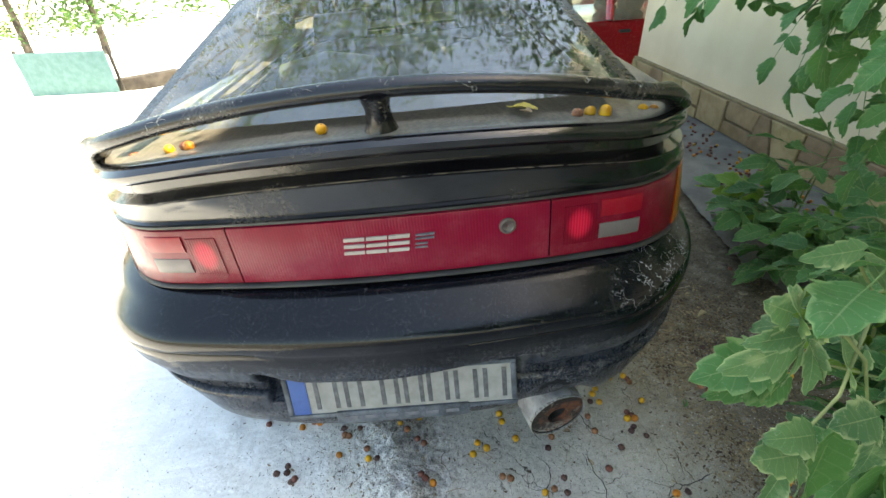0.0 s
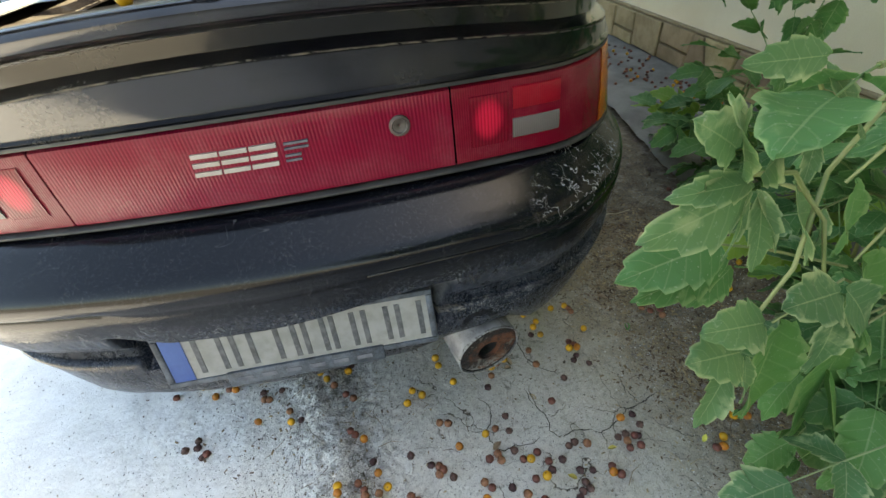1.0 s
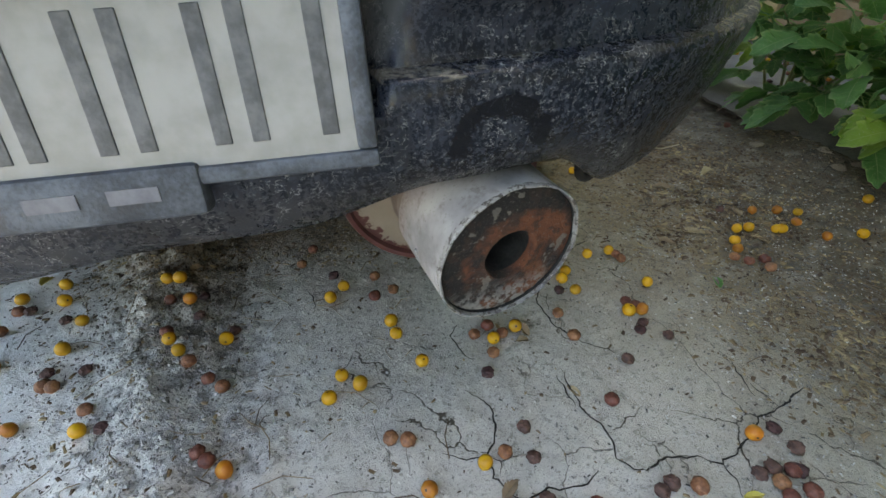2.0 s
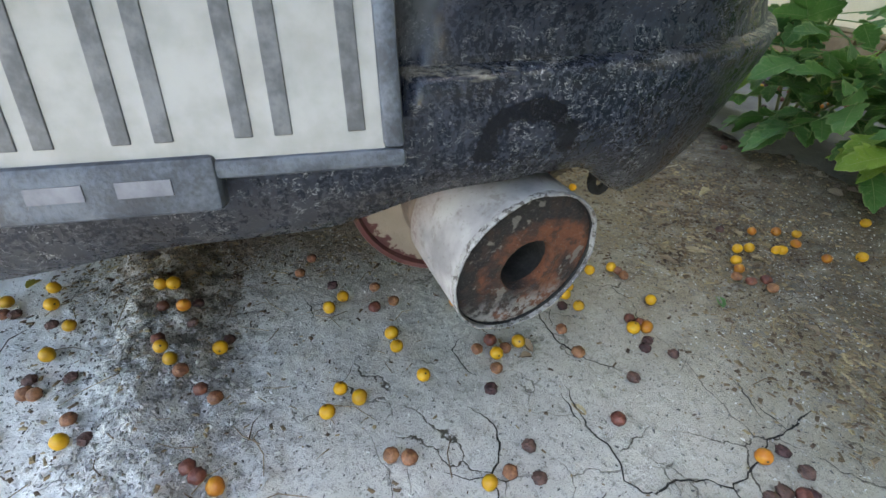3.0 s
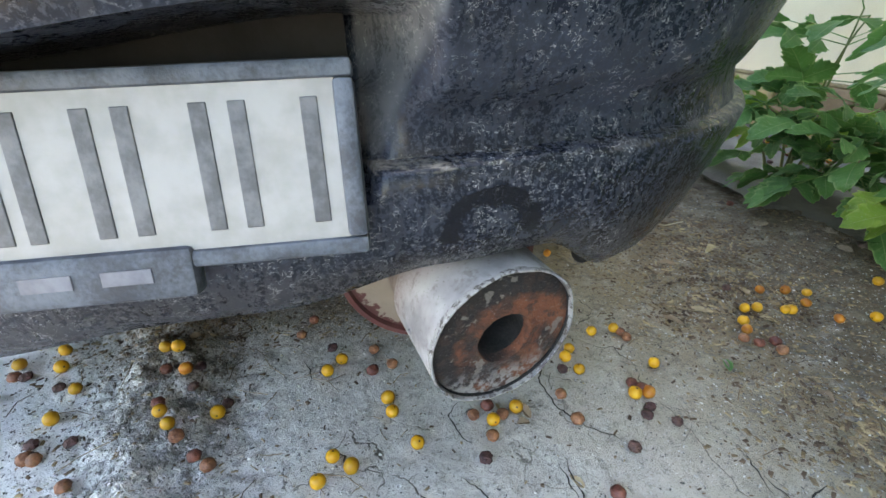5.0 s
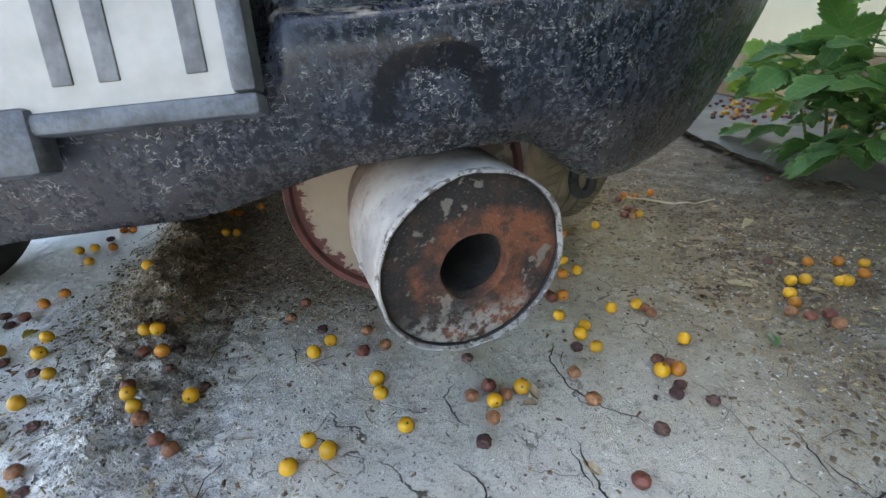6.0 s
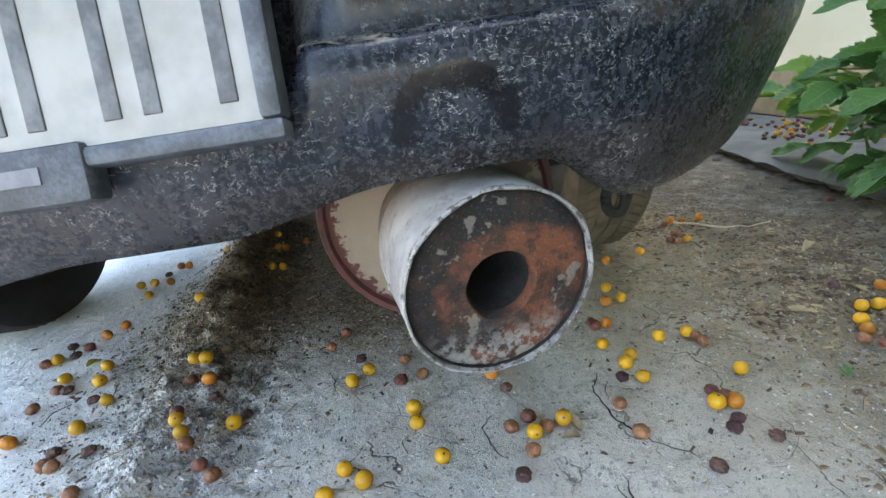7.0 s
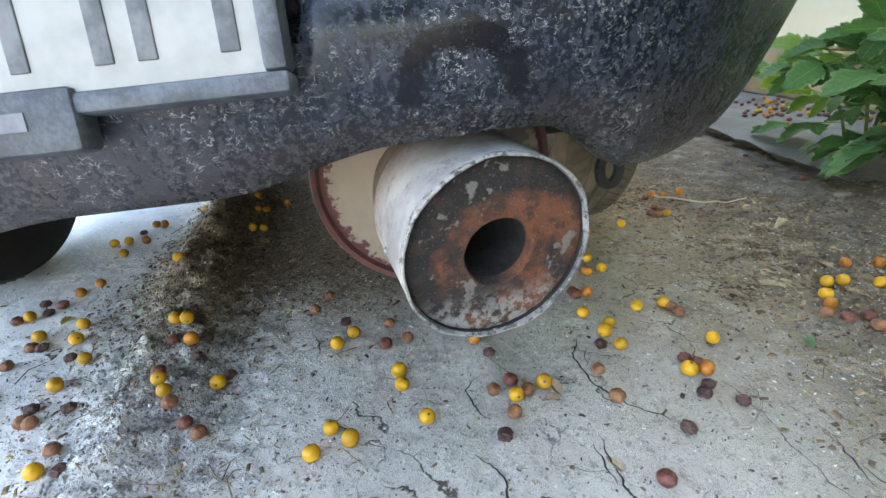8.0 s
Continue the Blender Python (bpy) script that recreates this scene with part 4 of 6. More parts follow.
def strip(x0, x1, z0, z1, off, depth=0.008, n=26, lift=0.0):
    """A curved piece of the lamp band."""
    bm = bmesh.new()
    xs = [x0 + (x1 - x0) * k / n for k in range(n + 1)]
    rows = [[(x, lamp_y(x, z, off - b), z + lift * x - sag(x, z)) for x in xs] for z, b in ((z0, 0.006), (z0 + 0.003, 0.001), (z0 + 0.007, 0), ((z0 + z1) / 2, -0.001), (z1 - 0.007, 0), (z1 - 0.003, 0.001), (z1, 0.006))]
    sheet(bm, rows)
    bmesh.ops.recalc_face_normals(bm, faces=bm.faces)
    front = sum((f.normal.y for f in bm.faces)) < 0
    if not front:
        bmesh.ops.reverse_faces(bm, faces=bm.faces)
    ext = bmesh.ops.extrude_edge_only(bm, edges=[e for e in bm.edges if e.is_boundary])
    for v in ext["geom"]:
        if isinstance(v, bmesh.types.BMVert):
            v.co.y += depth
    return bm


LZ0, LZ1, SEAM = 0.727, 0.859, 0.312
panel = part("red_panel", strip(-SEAM + 0.0015, SEAM - 0.0015, LZ0, LZ1, 0.010), RED_PANEL, car, "ribbed red plastic panel between the tail lamps")
bm = bmesh.new()
lathe(bm, [(0.0165, 0), (0.0165, 0.004), (0.012, 0.006), (0.0105, 0.003), (0.004, 0.003), (0.001, 0.001)], pose(0.228, lamp_y(0.228, 0.812, 0.0095), 0.812, 90, 0, 5), 24)
part("lock", bm, LOCK, panel, "weathered boot lock")
# badge: plain slanted bars in groups
for k, x0 in enumerate((-0.088, -0.045, -0.002, 0.049)):
    bm = bmesh.new()
    tall = 0.0072 if k < 3 else 0.0035
    for z in ((0.0, 0.0145, 0.029) if k < 3 else (0.003, 0.011, 0.022, 0.030)):
        x1 = x0 + (0.040 if k < 3 else (0.036 if z > 0.02 else 0.024))
        lo = [(x + (z + 0.0) * 0.14, lamp_y(x, 0.77, 0.0128), 0.785 + z) for x in (x0, x1)]
        hi = [(x + (z + tall) * 0.14, lamp_y(x, 0.77, 0.0128), 0.785 + z + tall) for x in (x0, x1)]
        a = [bm.verts.new(p) for p in (*lo, hi[1], hi[0])]
        b = [bm.verts.new((p[0], p[1] + 0.0035, p[2])) for p in (*lo, hi[1], hi[0])]
        bm.faces.new(a), bm.faces.new(b[::-1])
        for i in range(4):
            bm.faces.new((a[i], b[i], b[(i + 1) % 4], a[(i + 1) % 4]))
    part("badge_bar", bm, BADGE if k < 3 else FAINT, panel, "silver badge bars" if k < 3 else "faint outlined badge bars", smooth=False)
for s in (-1, 1):
    a, b = sorted((s * (SEAM + 0.0015), s * 0.610))
    lamp = part("tail_lamp", strip(a, b, LZ0, LZ1, 0.010), RED_LENS, car, "dusty red tail lamp")
    a, b = sorted((s * 0.340, s * 0.406))
    part("stop_lens", strip(a, b, 0.752, 0.842, 0.0125, 0.004, 10), RED_BRIGHT, lamp, "ribbed red stop lens with its catch light painted in")
    a, b = sorted((s * 0.414, s * 0.502))
    part("reflector", strip(a, b, 0.806, 0.847, 0.0135, 0.004, 10), RED_MID, lamp, "bright red reflector")
    part("reversing_lens", strip(a, b, 0.757, 0.795, 0.0135, 0.004, 10), CLEAR_LENS, lamp, "greyish clear reversing lens")
    a, b = sorted((s * 0.612, s * 0.669))
    part("indicator", strip(a, b, LZ0, LZ1, 0.0125, 0.008, 18), AMBER, lamp, "amber indicator lens")
for z0, z1 in ((0.715, 0.7245), (0.8615, 0.870)):
    part("lamp_trim", strip(-0.682, 0.682, z0, z1, 0.013, 0.012, 60), TRIM, car, "black rubber strip along the lamps")


# bumper with its plate recess and the arch over the exhaust
def recess(x, z):
    left, right = -0.318, 0.229
    ramp = 0.014 + 0.046 * smooth01((z - 0.452) / 0.05)
    side = smooth01((x - left + 0.012) / 0.016) * min(max((right + ramp - x) / ramp, 0), 1)
    return side * smooth01((z - 0.424) / 0.008) * smooth01((0.5505 - z) / 0.004)


def bumper_point(x, z, y0, half):
    arch = ((0.014 * smooth01((x + 0.06) / 0.14) + 0.020 * smooth01((x - 0.16) / 0.12)) * smooth01((0.45 - x) / 0.07) - 0.022 - 0.032 * smooth01((abs(x) - 0.34) / 0.16) * (0.55 if x > 0 else 1.0)) * smooth01((0.425 - z) / 0.06)
    low = smooth01((0.47 - z) / 0.12)
    y = tail_y(x, y0, half, 0.30 + 0.08 * low, 0.33, 0.22)
    r = recess(x, z)
    y += r * (0.040 + 0.045 * smooth01((z - 0.49) / 0.02) - y) if r > 0 else 0
    dent = 0.0015 * noise.noise((x * 7, z * 11, 0))
    lip = 0.028 * smooth01((0.23 - x) / 0.30) * smooth01((x + 0.33) / 0.12) * smooth01((z - 0.46) / 0.085) * smooth01((0.655 - z) / 0.10)
    x -= 0.036 * smooth01((x - 0.36) / 0.30) * smooth01((z - 0.41) / 0.10) + 0.015 * smooth01((-x - 0.36) / 0.30)
    return (x, y + dent, z + arch - 0.6 * sag(x, z) - lip)


BUMPER_LEVELS = [(0.440, 0.204, 0.6292), (0.392, 0.104, 0.6466), (0.354, 0.039, 0.66), (0.348, 0.012, 0.6661), (0.35, -0.002, 0.6718), (0.362, -0.01, 0.6833),
                 (0.38, -0.016, 0.6982), (0.396, -0.019, 0.7121), (0.402, -0.02, 0.7175), (0.4071, -0.02, 0.7214), (0.4253, -0.021, 0.7341), (0.4419, -0.021, 0.744),
                 (0.4478, -0.017, 0.745), (0.4505, -0.004, 0.745), (0.4681, -0.002, 0.748), (0.4821, -0.008, 0.75), (0.4917, -0.02, 0.752), (0.5024, -0.028, 0.757),
                 (0.5206, -0.035, 0.763), (0.5399, -0.041, 0.767), (0.549, -0.0435, 0.769), (0.5514, -0.044, 0.769), (0.5536, -0.0445, 0.769), (0.5604, -0.045, 0.77),
                 (0.5832, -0.049, 0.772), (0.6083, -0.052, 0.774), (0.6126, -0.0495, 0.773), (0.617, -0.052, 0.774), (0.6333, -0.052, 0.773), (0.6473, -0.046, 0.771),
                 (0.6578, -0.034, 0.768), (0.6707, -0.014, 0.762), (0.6893, 0.0132, 0.755), (0.7033, 0.034, 0.75), (0.708, 0.0686, 0.73)]
xs = [0.00575 * k for k in range(-72, 73)]
bm = bmesh.new()
rows = []
for z, y0, half in BUMPER_LEVELS:
    outer = [0.414 + (half - 0.414) * math.sin(math.pi / 2 * k / 26) for k in range(1, 27)]
    row = [bumper_point(x, z, y0, half) for x in [-v for v in outer[::-1]] + xs + outer]
    end = row[-1][1]
    row = [(-half - 0.015, y, z) for y in (0.66, end + 0.08)] + row + [(half - 0.036 * smooth01((z - 0.41) / 0.10), y, z) for y in (end + 0.08, 0.66)]
    rows.append(row)
sheet(bm, rows)
part("bumper", bm, BUMPER, car, "blue-black scuffed plastic rear bumper", sharp=55)
# added dark strip that blackens the shaded gap above the plate
bm = bmesh.new()
box(bm, -0.312, 0.2285, 0.072, 0.080, 0.505, 0.5495)
part("plate_light_bar", bm, DARK, car)

# number plate in its holder, leaning back a little
PLATE_AT = pose(-0.022, -0.030, 0.403, -13, 0, 0) @ Matrix.Diagonal((0.965, 1, 1, 1))
bm = bmesh.new()
box(bm, -0.262, 0.262, 0.007, 0.0115, 0.003, 0.115)
bmesh.ops.transform(bm, matrix=PLATE_AT, verts=bm.verts)
holder = part("plate_holder", bm, HOLDER, car, "dusty grey plastic plate holder")
for x0, x1, z0, z1 in ((-0.266, 0.266, 0.0, 0.011), (-0.266, 0.266, 0.107, 0.118), (-0.266, -0.253, 0.0112, 0.1068), (0.253, 0.266, 0.0112, 0.1068)):
    bm = bmesh.new()
    box(bm, x0, x1, -0.005, 0.012, z0, z1, bevel=0.003)
    bmesh.ops.transform(bm, matrix=PLATE_AT, verts=bm.verts)
    part("holder_lip", bm, HOLDER, holder)
bm = bmesh.new()
box(bm, -0.155, 0.155, -0.0075, 0.011, -0.018, 0.014, bevel=0.004)
bmesh.ops.transform(bm, matrix=PLATE_AT, verts=bm.verts)
part("holder_tab", bm, HOLDER, holder, "raised dusty strip under the plate")
bm = bmesh.new()
box(bm, -0.2545, 0.2545, -0.0015, 0.006, 0.0095, 0.1085, bevel=0.001)
bmesh.ops.transform(bm, matrix=PLATE_AT, verts=bm.verts)
plate = part("number_plate", bm, PLATE, car, "grimy white number plate with worn dark bars", smooth=False)
bm = bmesh.new()
box(bm, -0.2525, -0.213, -0.003, 0.0, 0.0115, 0.1065)
bmesh.ops.transform(bm, matrix=PLATE_AT, verts=bm.verts)
part("blue_strip", bm, PLATE_BLUE, plate, "blue strip at the plate's end", smooth=False)
for x0, x1 in ((-0.197, -0.142), (-0.128, -0.085), (-0.045, -0.002), (0.008, 0.054), (0.062, 0.112), (0.124, 0.178), (0.190, 0.243)):
    for x in (x0, x1 - 0.0105):
        bm = bmesh.new()
        box(bm, x, x + 0.0105, -0.0024, 0.0, 0.022, 0.097, bevel=0.0006)
        bmesh.ops.transform(bm, matrix=PLATE_AT, verts=bm.verts)
        part("plate_bar", bm, PLATE_INK, plate, "worn dark bar", smooth=False)
for k in range(6):
    bm = bmesh.new()
    box(bm, -0.135 + 0.047 * k, -0.105 + 0.047 * k, -0.0084, -0.006, -0.006, 0.003)
    bmesh.ops.transform(bm, matrix=PLATE_AT, verts=bm.verts)
    part("dealer_bar", bm, FAINT, holder, "pale bar of the dealer strip", smooth=False)

# exhaust: end box, tail pipe with a wide rusty tip
TIP_AT, TIP_WAY = Vector((0.360, -0.006, 0.294)), Vector((0.22, -0.97, -0.08)).normalized()
turn = TIP_WAY.to_track_quat("Z", "Y").to_matrix().to_4x4()
exhaust = thing("exhaust", "old exhaust box with a wide dull tip under the bumper", "exhaust")
tm = Matrix.Translation(TIP_AT) @ turn
R = 0.0735
bm = bmesh.new()
lathe(bm, [(R - 0.005, -0.098), (R - 0.0015, -0.096), (R - 0.0005, -0.09), (R, -0.06), (R, -0.03), (R + 0.0006, -0.003)], tm, 72)
for v in bm.verts:
    v.co += 0.0014 * Vector((noise.noise(v.co * 40), noise.noise(v.co * 40 + Vector((5, 0, 0))), noise.noise(v.co * 40 + Vector((0, 5, 0)))))
tip = part("exhaust_tip", bm, TIP, exhaust, "dull chalky aluminised steel exhaust tip")
bm = bmesh.new()
lathe(bm, [(R + 0.0004, -0.006), (R + 0.0009, -0.003), (R + 0.0010, -0.0004), (R + 0.0004, 0.0006), (R - 0.0008, 0.0005), (R - 0.0014, -0.0006), (R - 0.0016, -0.004)], tm, 96)
for v in bm.verts:
    v.co += 0.0014 * Vector((noise.noise(v.co * 40), noise.noise(v.co * 40 + Vector((5, 0, 0))), noise.noise(v.co * 40 + Vector((0, 5, 0))))) + 0.0007 * Vector((noise.noise(v.co * 190), 0, noise.noise(v.co * 190 + Vector((0, 5, 0)))))
part("rim_edge", bm, CHALK, tip, "chalky speckled rim")
bm = bmesh.new()
lathe(bm, [(R - 0.0020, -0.003), (R - 0.0024, -0.010), (R - 0.0026, -0.021)], tm, 72)
part("inner_wall", bm, SOOT, tip, "sooty inner wall")
bm = bmesh.new()
lathe(bm, [(0.046, -0.20), (0.058, -0.160), (0.0635, -0.148), (0.0620, -0.143), (0.0655, -0.135), (0.0645, -0.122), (0.0680, -0.11), (R - 0.003, -0.094)], tm, 64)
part("tail_pipe", bm, PIPE, exhaust, "heat-browned tail pipe")
bm = bmesh.new()
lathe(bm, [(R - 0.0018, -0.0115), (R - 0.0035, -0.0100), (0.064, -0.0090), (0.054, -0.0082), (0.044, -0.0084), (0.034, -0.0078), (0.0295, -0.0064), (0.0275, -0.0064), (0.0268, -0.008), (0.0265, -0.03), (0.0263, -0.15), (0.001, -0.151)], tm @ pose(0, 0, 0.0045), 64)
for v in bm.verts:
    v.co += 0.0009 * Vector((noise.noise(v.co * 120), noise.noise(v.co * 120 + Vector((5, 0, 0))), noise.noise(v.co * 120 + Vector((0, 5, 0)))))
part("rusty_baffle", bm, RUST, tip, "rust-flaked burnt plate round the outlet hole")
bm = bmesh.new()
lathe(bm, [(0.0261, -0.012), (0.0257, -0.145), (0.001, -0.146)], tm, 32)
part("outlet_bore", bm, SOOT, tip, "sooty black bore")
bm = bmesh.new()
bmesh.ops.create_icosphere(bm, subdivisions=2, radius=0.0036, matrix=Matrix.Translation(tm @ Vector((-R * 0.98, -R * 0.12, -0.05))))
part("weld", bm, TIP, tip)
mm = Matrix.Translation((0.325, 0.125, 0.318)) @ Vector((0.06, -0.99, -0.03)).to_track_quat("Z", "Y").to_matrix().to_4x4()
bm = bmesh.new()
lathe(bm, [(0.106, -0.004), (0.109, 0.0015), (0.1135, 0.003), (0.115, -0.001), (0.112, -0.010), (0.111, -0.42), (0.06, -0.43), (0.001, -0.432)], mm, 64)
end_box = part("end_box", bm, OXBLOOD, exhaust, "oxblood primed end box")
bm = bmesh.new()
lathe(bm, [(0.1085, -0.003), (0.103, -0.0045), (0.076, -0.002), (0.035, 0.002), (0.001, 0.004)], mm, 56)
part("end_cap", bm, MUFFLER, end_box, "chalky beige end cap")
bm = bmesh.new()
tube(bm, [(0.20, 0.55, 0.33), (0.18, 0.9, 0.34), (0.16, 1.4, 0.31), (0.12, 2.4, 0.29)], 0.022, 12)
part("pipe", bm, RUST, exhaust)

# towing eye under the bumper
bm = bmesh.new()
ring = [(0.470 + 0.0095 * math.cos(6.28319 * k / 20), 0.153, 0.288 + 0.015 * math.sin(6.28319 * k / 20)) for k in range(21)]
tube(bm, ring, 0.0055, 8, False)
box(bm, 0.458, 0.482, 0.146, 0.160, 0.300, 0.40, bevel=0.002)
part("towing_eye", bm, DARK, car, "dark towing eye")


# wheels
def wheel(x, y, rubber, label):
    w = thing("wheel", "", "")
    w.parent = car
    w.matrix_basis = LEAN.inverted()
    m = pose(x, y, 0.285, 0, 90, 0)
    bm = bmesh.new()
    prof = [(0.18, -0.07), (0.215, -0.085), (0.255, -0.087), (0.277, -0.078), (0.2845, -0.062), (0.285, -0.034), (0.280, -0.032), (0.280, -0.026), (0.286, -0.024), (0.286, -0.003), (0.280, -0.002), (0.280, 0.004), (0.286, 0.005), (0.286, 0.024), (0.280, 0.026), (0.280, 0.032), (0.285, 0.034), (0.2845, 0.062), (0.277, 0.078), (0.255, 0.087), (0.215, 0.085), (0.18, 0.07)]
    lathe(bm, prof, m, 96)
    tyre = part("tyre", bm, rubber, w, label)
    # slanting cuts across the shoulders of the tread
    bm = bmesh.new()
    for k in range(72):
        a = 6.28319 * k / 72
        for s in (-1, 1):
            q = [m @ Vector((r * math.cos(a + da), r * math.sin(a + da), h)) for r, da, h in ((0.2856, 0.0, s * 0.036), (0.2860, 0.05, s * 0.064), (0.2860, 0.062, s * 0.064), (0.2856, 0.012, s * 0.036))]
            bm.faces.new([bm.verts.new(p) for p in q])
    thick(bm, 0.002)
    tagged(part("tread_cuts", bm, TREAD, tyre, smooth=False), "", kind="stuff")
    bm = bmesh.new()
    lathe(bm, [(0.185, -0.07), (0.18, -0.03), (0.16, 0.02), (0.13, 0.045), (0.07, 0.05), (0.06, 0.06), (0.001, 0.062)], m @ Matrix.Diagonal((1, 1, 1 if x > 0 else -1, 1)), 40)
    part("rim", bm, RIM, w, "grey steel rim")


for x, rubber, label in ((-0.605, BACKLIT_RUBBER, "tyre coloured dark for its backlit shade"), (0.70, RUBBER, "tyre caked with beige dust")):
    for y in (0.83 if x > 0 else 0.72, 3.42):
        wheel(x, y, rubber, label)


# ================= fallen plums =================
def plum_mesh(name, material, rad, squash, wrinkle, seed):
    bm = bmesh.new()
    bmesh.ops.create_icosphere(bm, subdivisions=3, radius=rad)
    for v in bm.verts:
        n = v.co.normalized()
        v.co *= 1 + wrinkle * noise.noise(n * 2.3 + Vector((seed, 0, 0))) + 0.35 * wrinkle * noise.noise(n * 6 + Vector((0, seed, 0)))
        pole = math.exp(-((1 - n.z) / 0.06))
        v.co *= 1 - 0.10 * pole
        v.co.z *= squash
    low = min(v.co.z for v in bm.verts)
    for v in bm.verts:
        v.co.z -= low
    ob = link(name, bm, material)
    return ob


rng = random.Random(11)
KINDS = {}


def plum(kind, x, y, z=None, size=1.0):
    name, material, label, rad, squash, wrinkle = {
        "y": ("plum", PLUM_Y, "ripe yellow cherry plum fallen on the concrete", 0.0106, 0.96, 0.04),
        "o": ("plum", PLUM_O, "overripe orange cherry plum fallen on the concrete", 0.0106, 0.92, 0.07),
        "b": ("plum", PLUM_B, "rotten brown cherry plum fallen on the concrete", 0.0100, 0.85, 0.16),
        "d": ("plum", PLUM_D, "shrivelled dark cherry plum fallen on the concrete", 0.0092, 0.7, 0.30),
    }[kind]
    z = ground_height(x, y) - 0.001 if z is None else z
    roll = rng.uniform(0, 115) if kind in "yo" else rng.uniform(0, 14)
    m = pose(x, y, z + rad * squash) @ pose(0, 0, 0, 0, 0, rng.uniform(0, 360)) @ pose(0, 0, 0, roll, 0, 0) @ pose(0, 0, -rad * squash)
    k = (kind, rng.randrange(3))
    if k not in KINDS:
        KINDS[k] = tagged(plum_mesh(name, material, rad, squash, wrinkle, 3.7 * k[1] + 1), label, "plum", "fallen plums")
        KINDS[k].matrix_basis = m
        return KINDS[k]
    ob = copy_thing(KINDS[k], m)
    ob.scale = [size * rng.uniform(0.92, 1.06)] * 3
    return ob


RIPE_UNDER_CAR = [
    (-0.421, 0.826), (-0.401, 0.493), (-0.392, 0.836), (-0.362, 0.751), (-0.338, 0.420), (-0.281, 0.447), (-0.265, 0.398), (-0.256, 0.992),
    (-0.222, 0.275), (-0.219, 0.339), (-0.171, 0.607), (-0.146, 0.115), (-0.136, 1.089), (-0.094, 0.387), (-0.084, 0.821), (-0.073, 0.383),
    (-0.066, 0.250), (-0.060, 0.831), (-0.049, 0.224), (0.012, 0.247), (0.164, 0.097), (0.174, 0.303), (0.183, 0.132), (0.198, 0.330),
    (0.207, 0.113),
]
RIPE_BY_PIPE = [
    (0.268, 0.227), (0.272, 0.200), (0.301, 0.135), (0.421, 0.157), (0.464, 0.175), (0.579, 0.326), (0.591, 0.269), (0.602, 0.236),
    (0.606, 0.286), (0.663, 0.162), (0.667, 0.523), (0.676, 0.332), (0.676, 0.473), (0.721, 0.330), (0.741, 0.224), (0.818, 0.682),
    (0.957, 0.724), (1.000, 0.305), (1.042, 0.347), (1.069, 0.343), (1.121, 0.322), (1.133, 0.320), (1.226, 0.370),
]
RIPE_NEAR = [
    (1.266, 0.252), (1.357, 0.332), (1.207, 0.033), (1.070, -0.064), (0.957, -0.126), (0.973, -0.146), (0.911, -0.187), (0.345, -0.038),
    (-0.402, 0.297), (-0.376, 0.299), (0.084, -0.109), (-0.029, -0.090), (0.434, -0.125), (0.456, -0.173),
]
SOFT_BY_PIPE = [
    (-0.111, 0.985), (-0.092, 0.990), (-0.046, 1.052), (-0.375, 0.948), (-0.353, 0.947), (-0.352, 0.837), (-0.337, 0.605), (-0.049, 0.330),
    (0.722, 0.655), (0.643, 0.465), (0.611, 0.388), (0.687, 0.160), (1.135, 0.404), (1.193, 0.393), (1.188, 0.336), (0.988, 0.282),
    (-0.357, 0.572), (0.388, 0.287), (0.990, 0.860), (1.012, 0.845), (1.069, 0.857),
]
SOFT_NEAR = [
    (-0.235, 0.141), (-0.307, 0.260), (0.039, 0.023), (1.205, 0.274), (1.009, -0.085), (0.979, -0.127), (1.005, -0.153), (0.895, -0.209),
    (0.696, -0.079), (-0.362, 0.254), (0.065, -0.071), (-0.030, -0.106), (0.271, -0.055), (0.303, -0.191), (0.466, -0.254), (0.610, -0.202),
]
BROWN_BY_PIPE = [
    (-0.368, 0.533), (-0.416, 0.483), (-0.330, 0.389), (-0.332, 0.338), (-0.223, 0.209), (-0.210, 0.204), (-0.152, 0.153), (-0.085, 0.345),
    (-0.074, 0.269), (-0.027, 0.194), (0.002, 0.161), (0.021, 0.148), (0.125, 0.413), (0.146, 0.458), (0.255, 0.350), (0.283, 0.307),
    (0.249, 0.295), (0.394, 0.173), (0.420, 0.187), (0.439, 0.167), (0.412, 0.131), (0.589, 0.400), (0.589, 0.384), (0.545, 0.187),
    (0.549, 0.135), (0.731, 0.319), (0.733, 0.301), (0.673, 0.187), (0.683, 0.172), (0.545, 0.012), (0.957, 0.256), (0.978, 0.240),
    (1.011, 0.237), (1.003, 0.213), (1.437, 0.849), (0.954, 0.775), (0.963, 0.760), (0.924, 0.739), (0.934, 0.717), (0.963, 0.842),
]
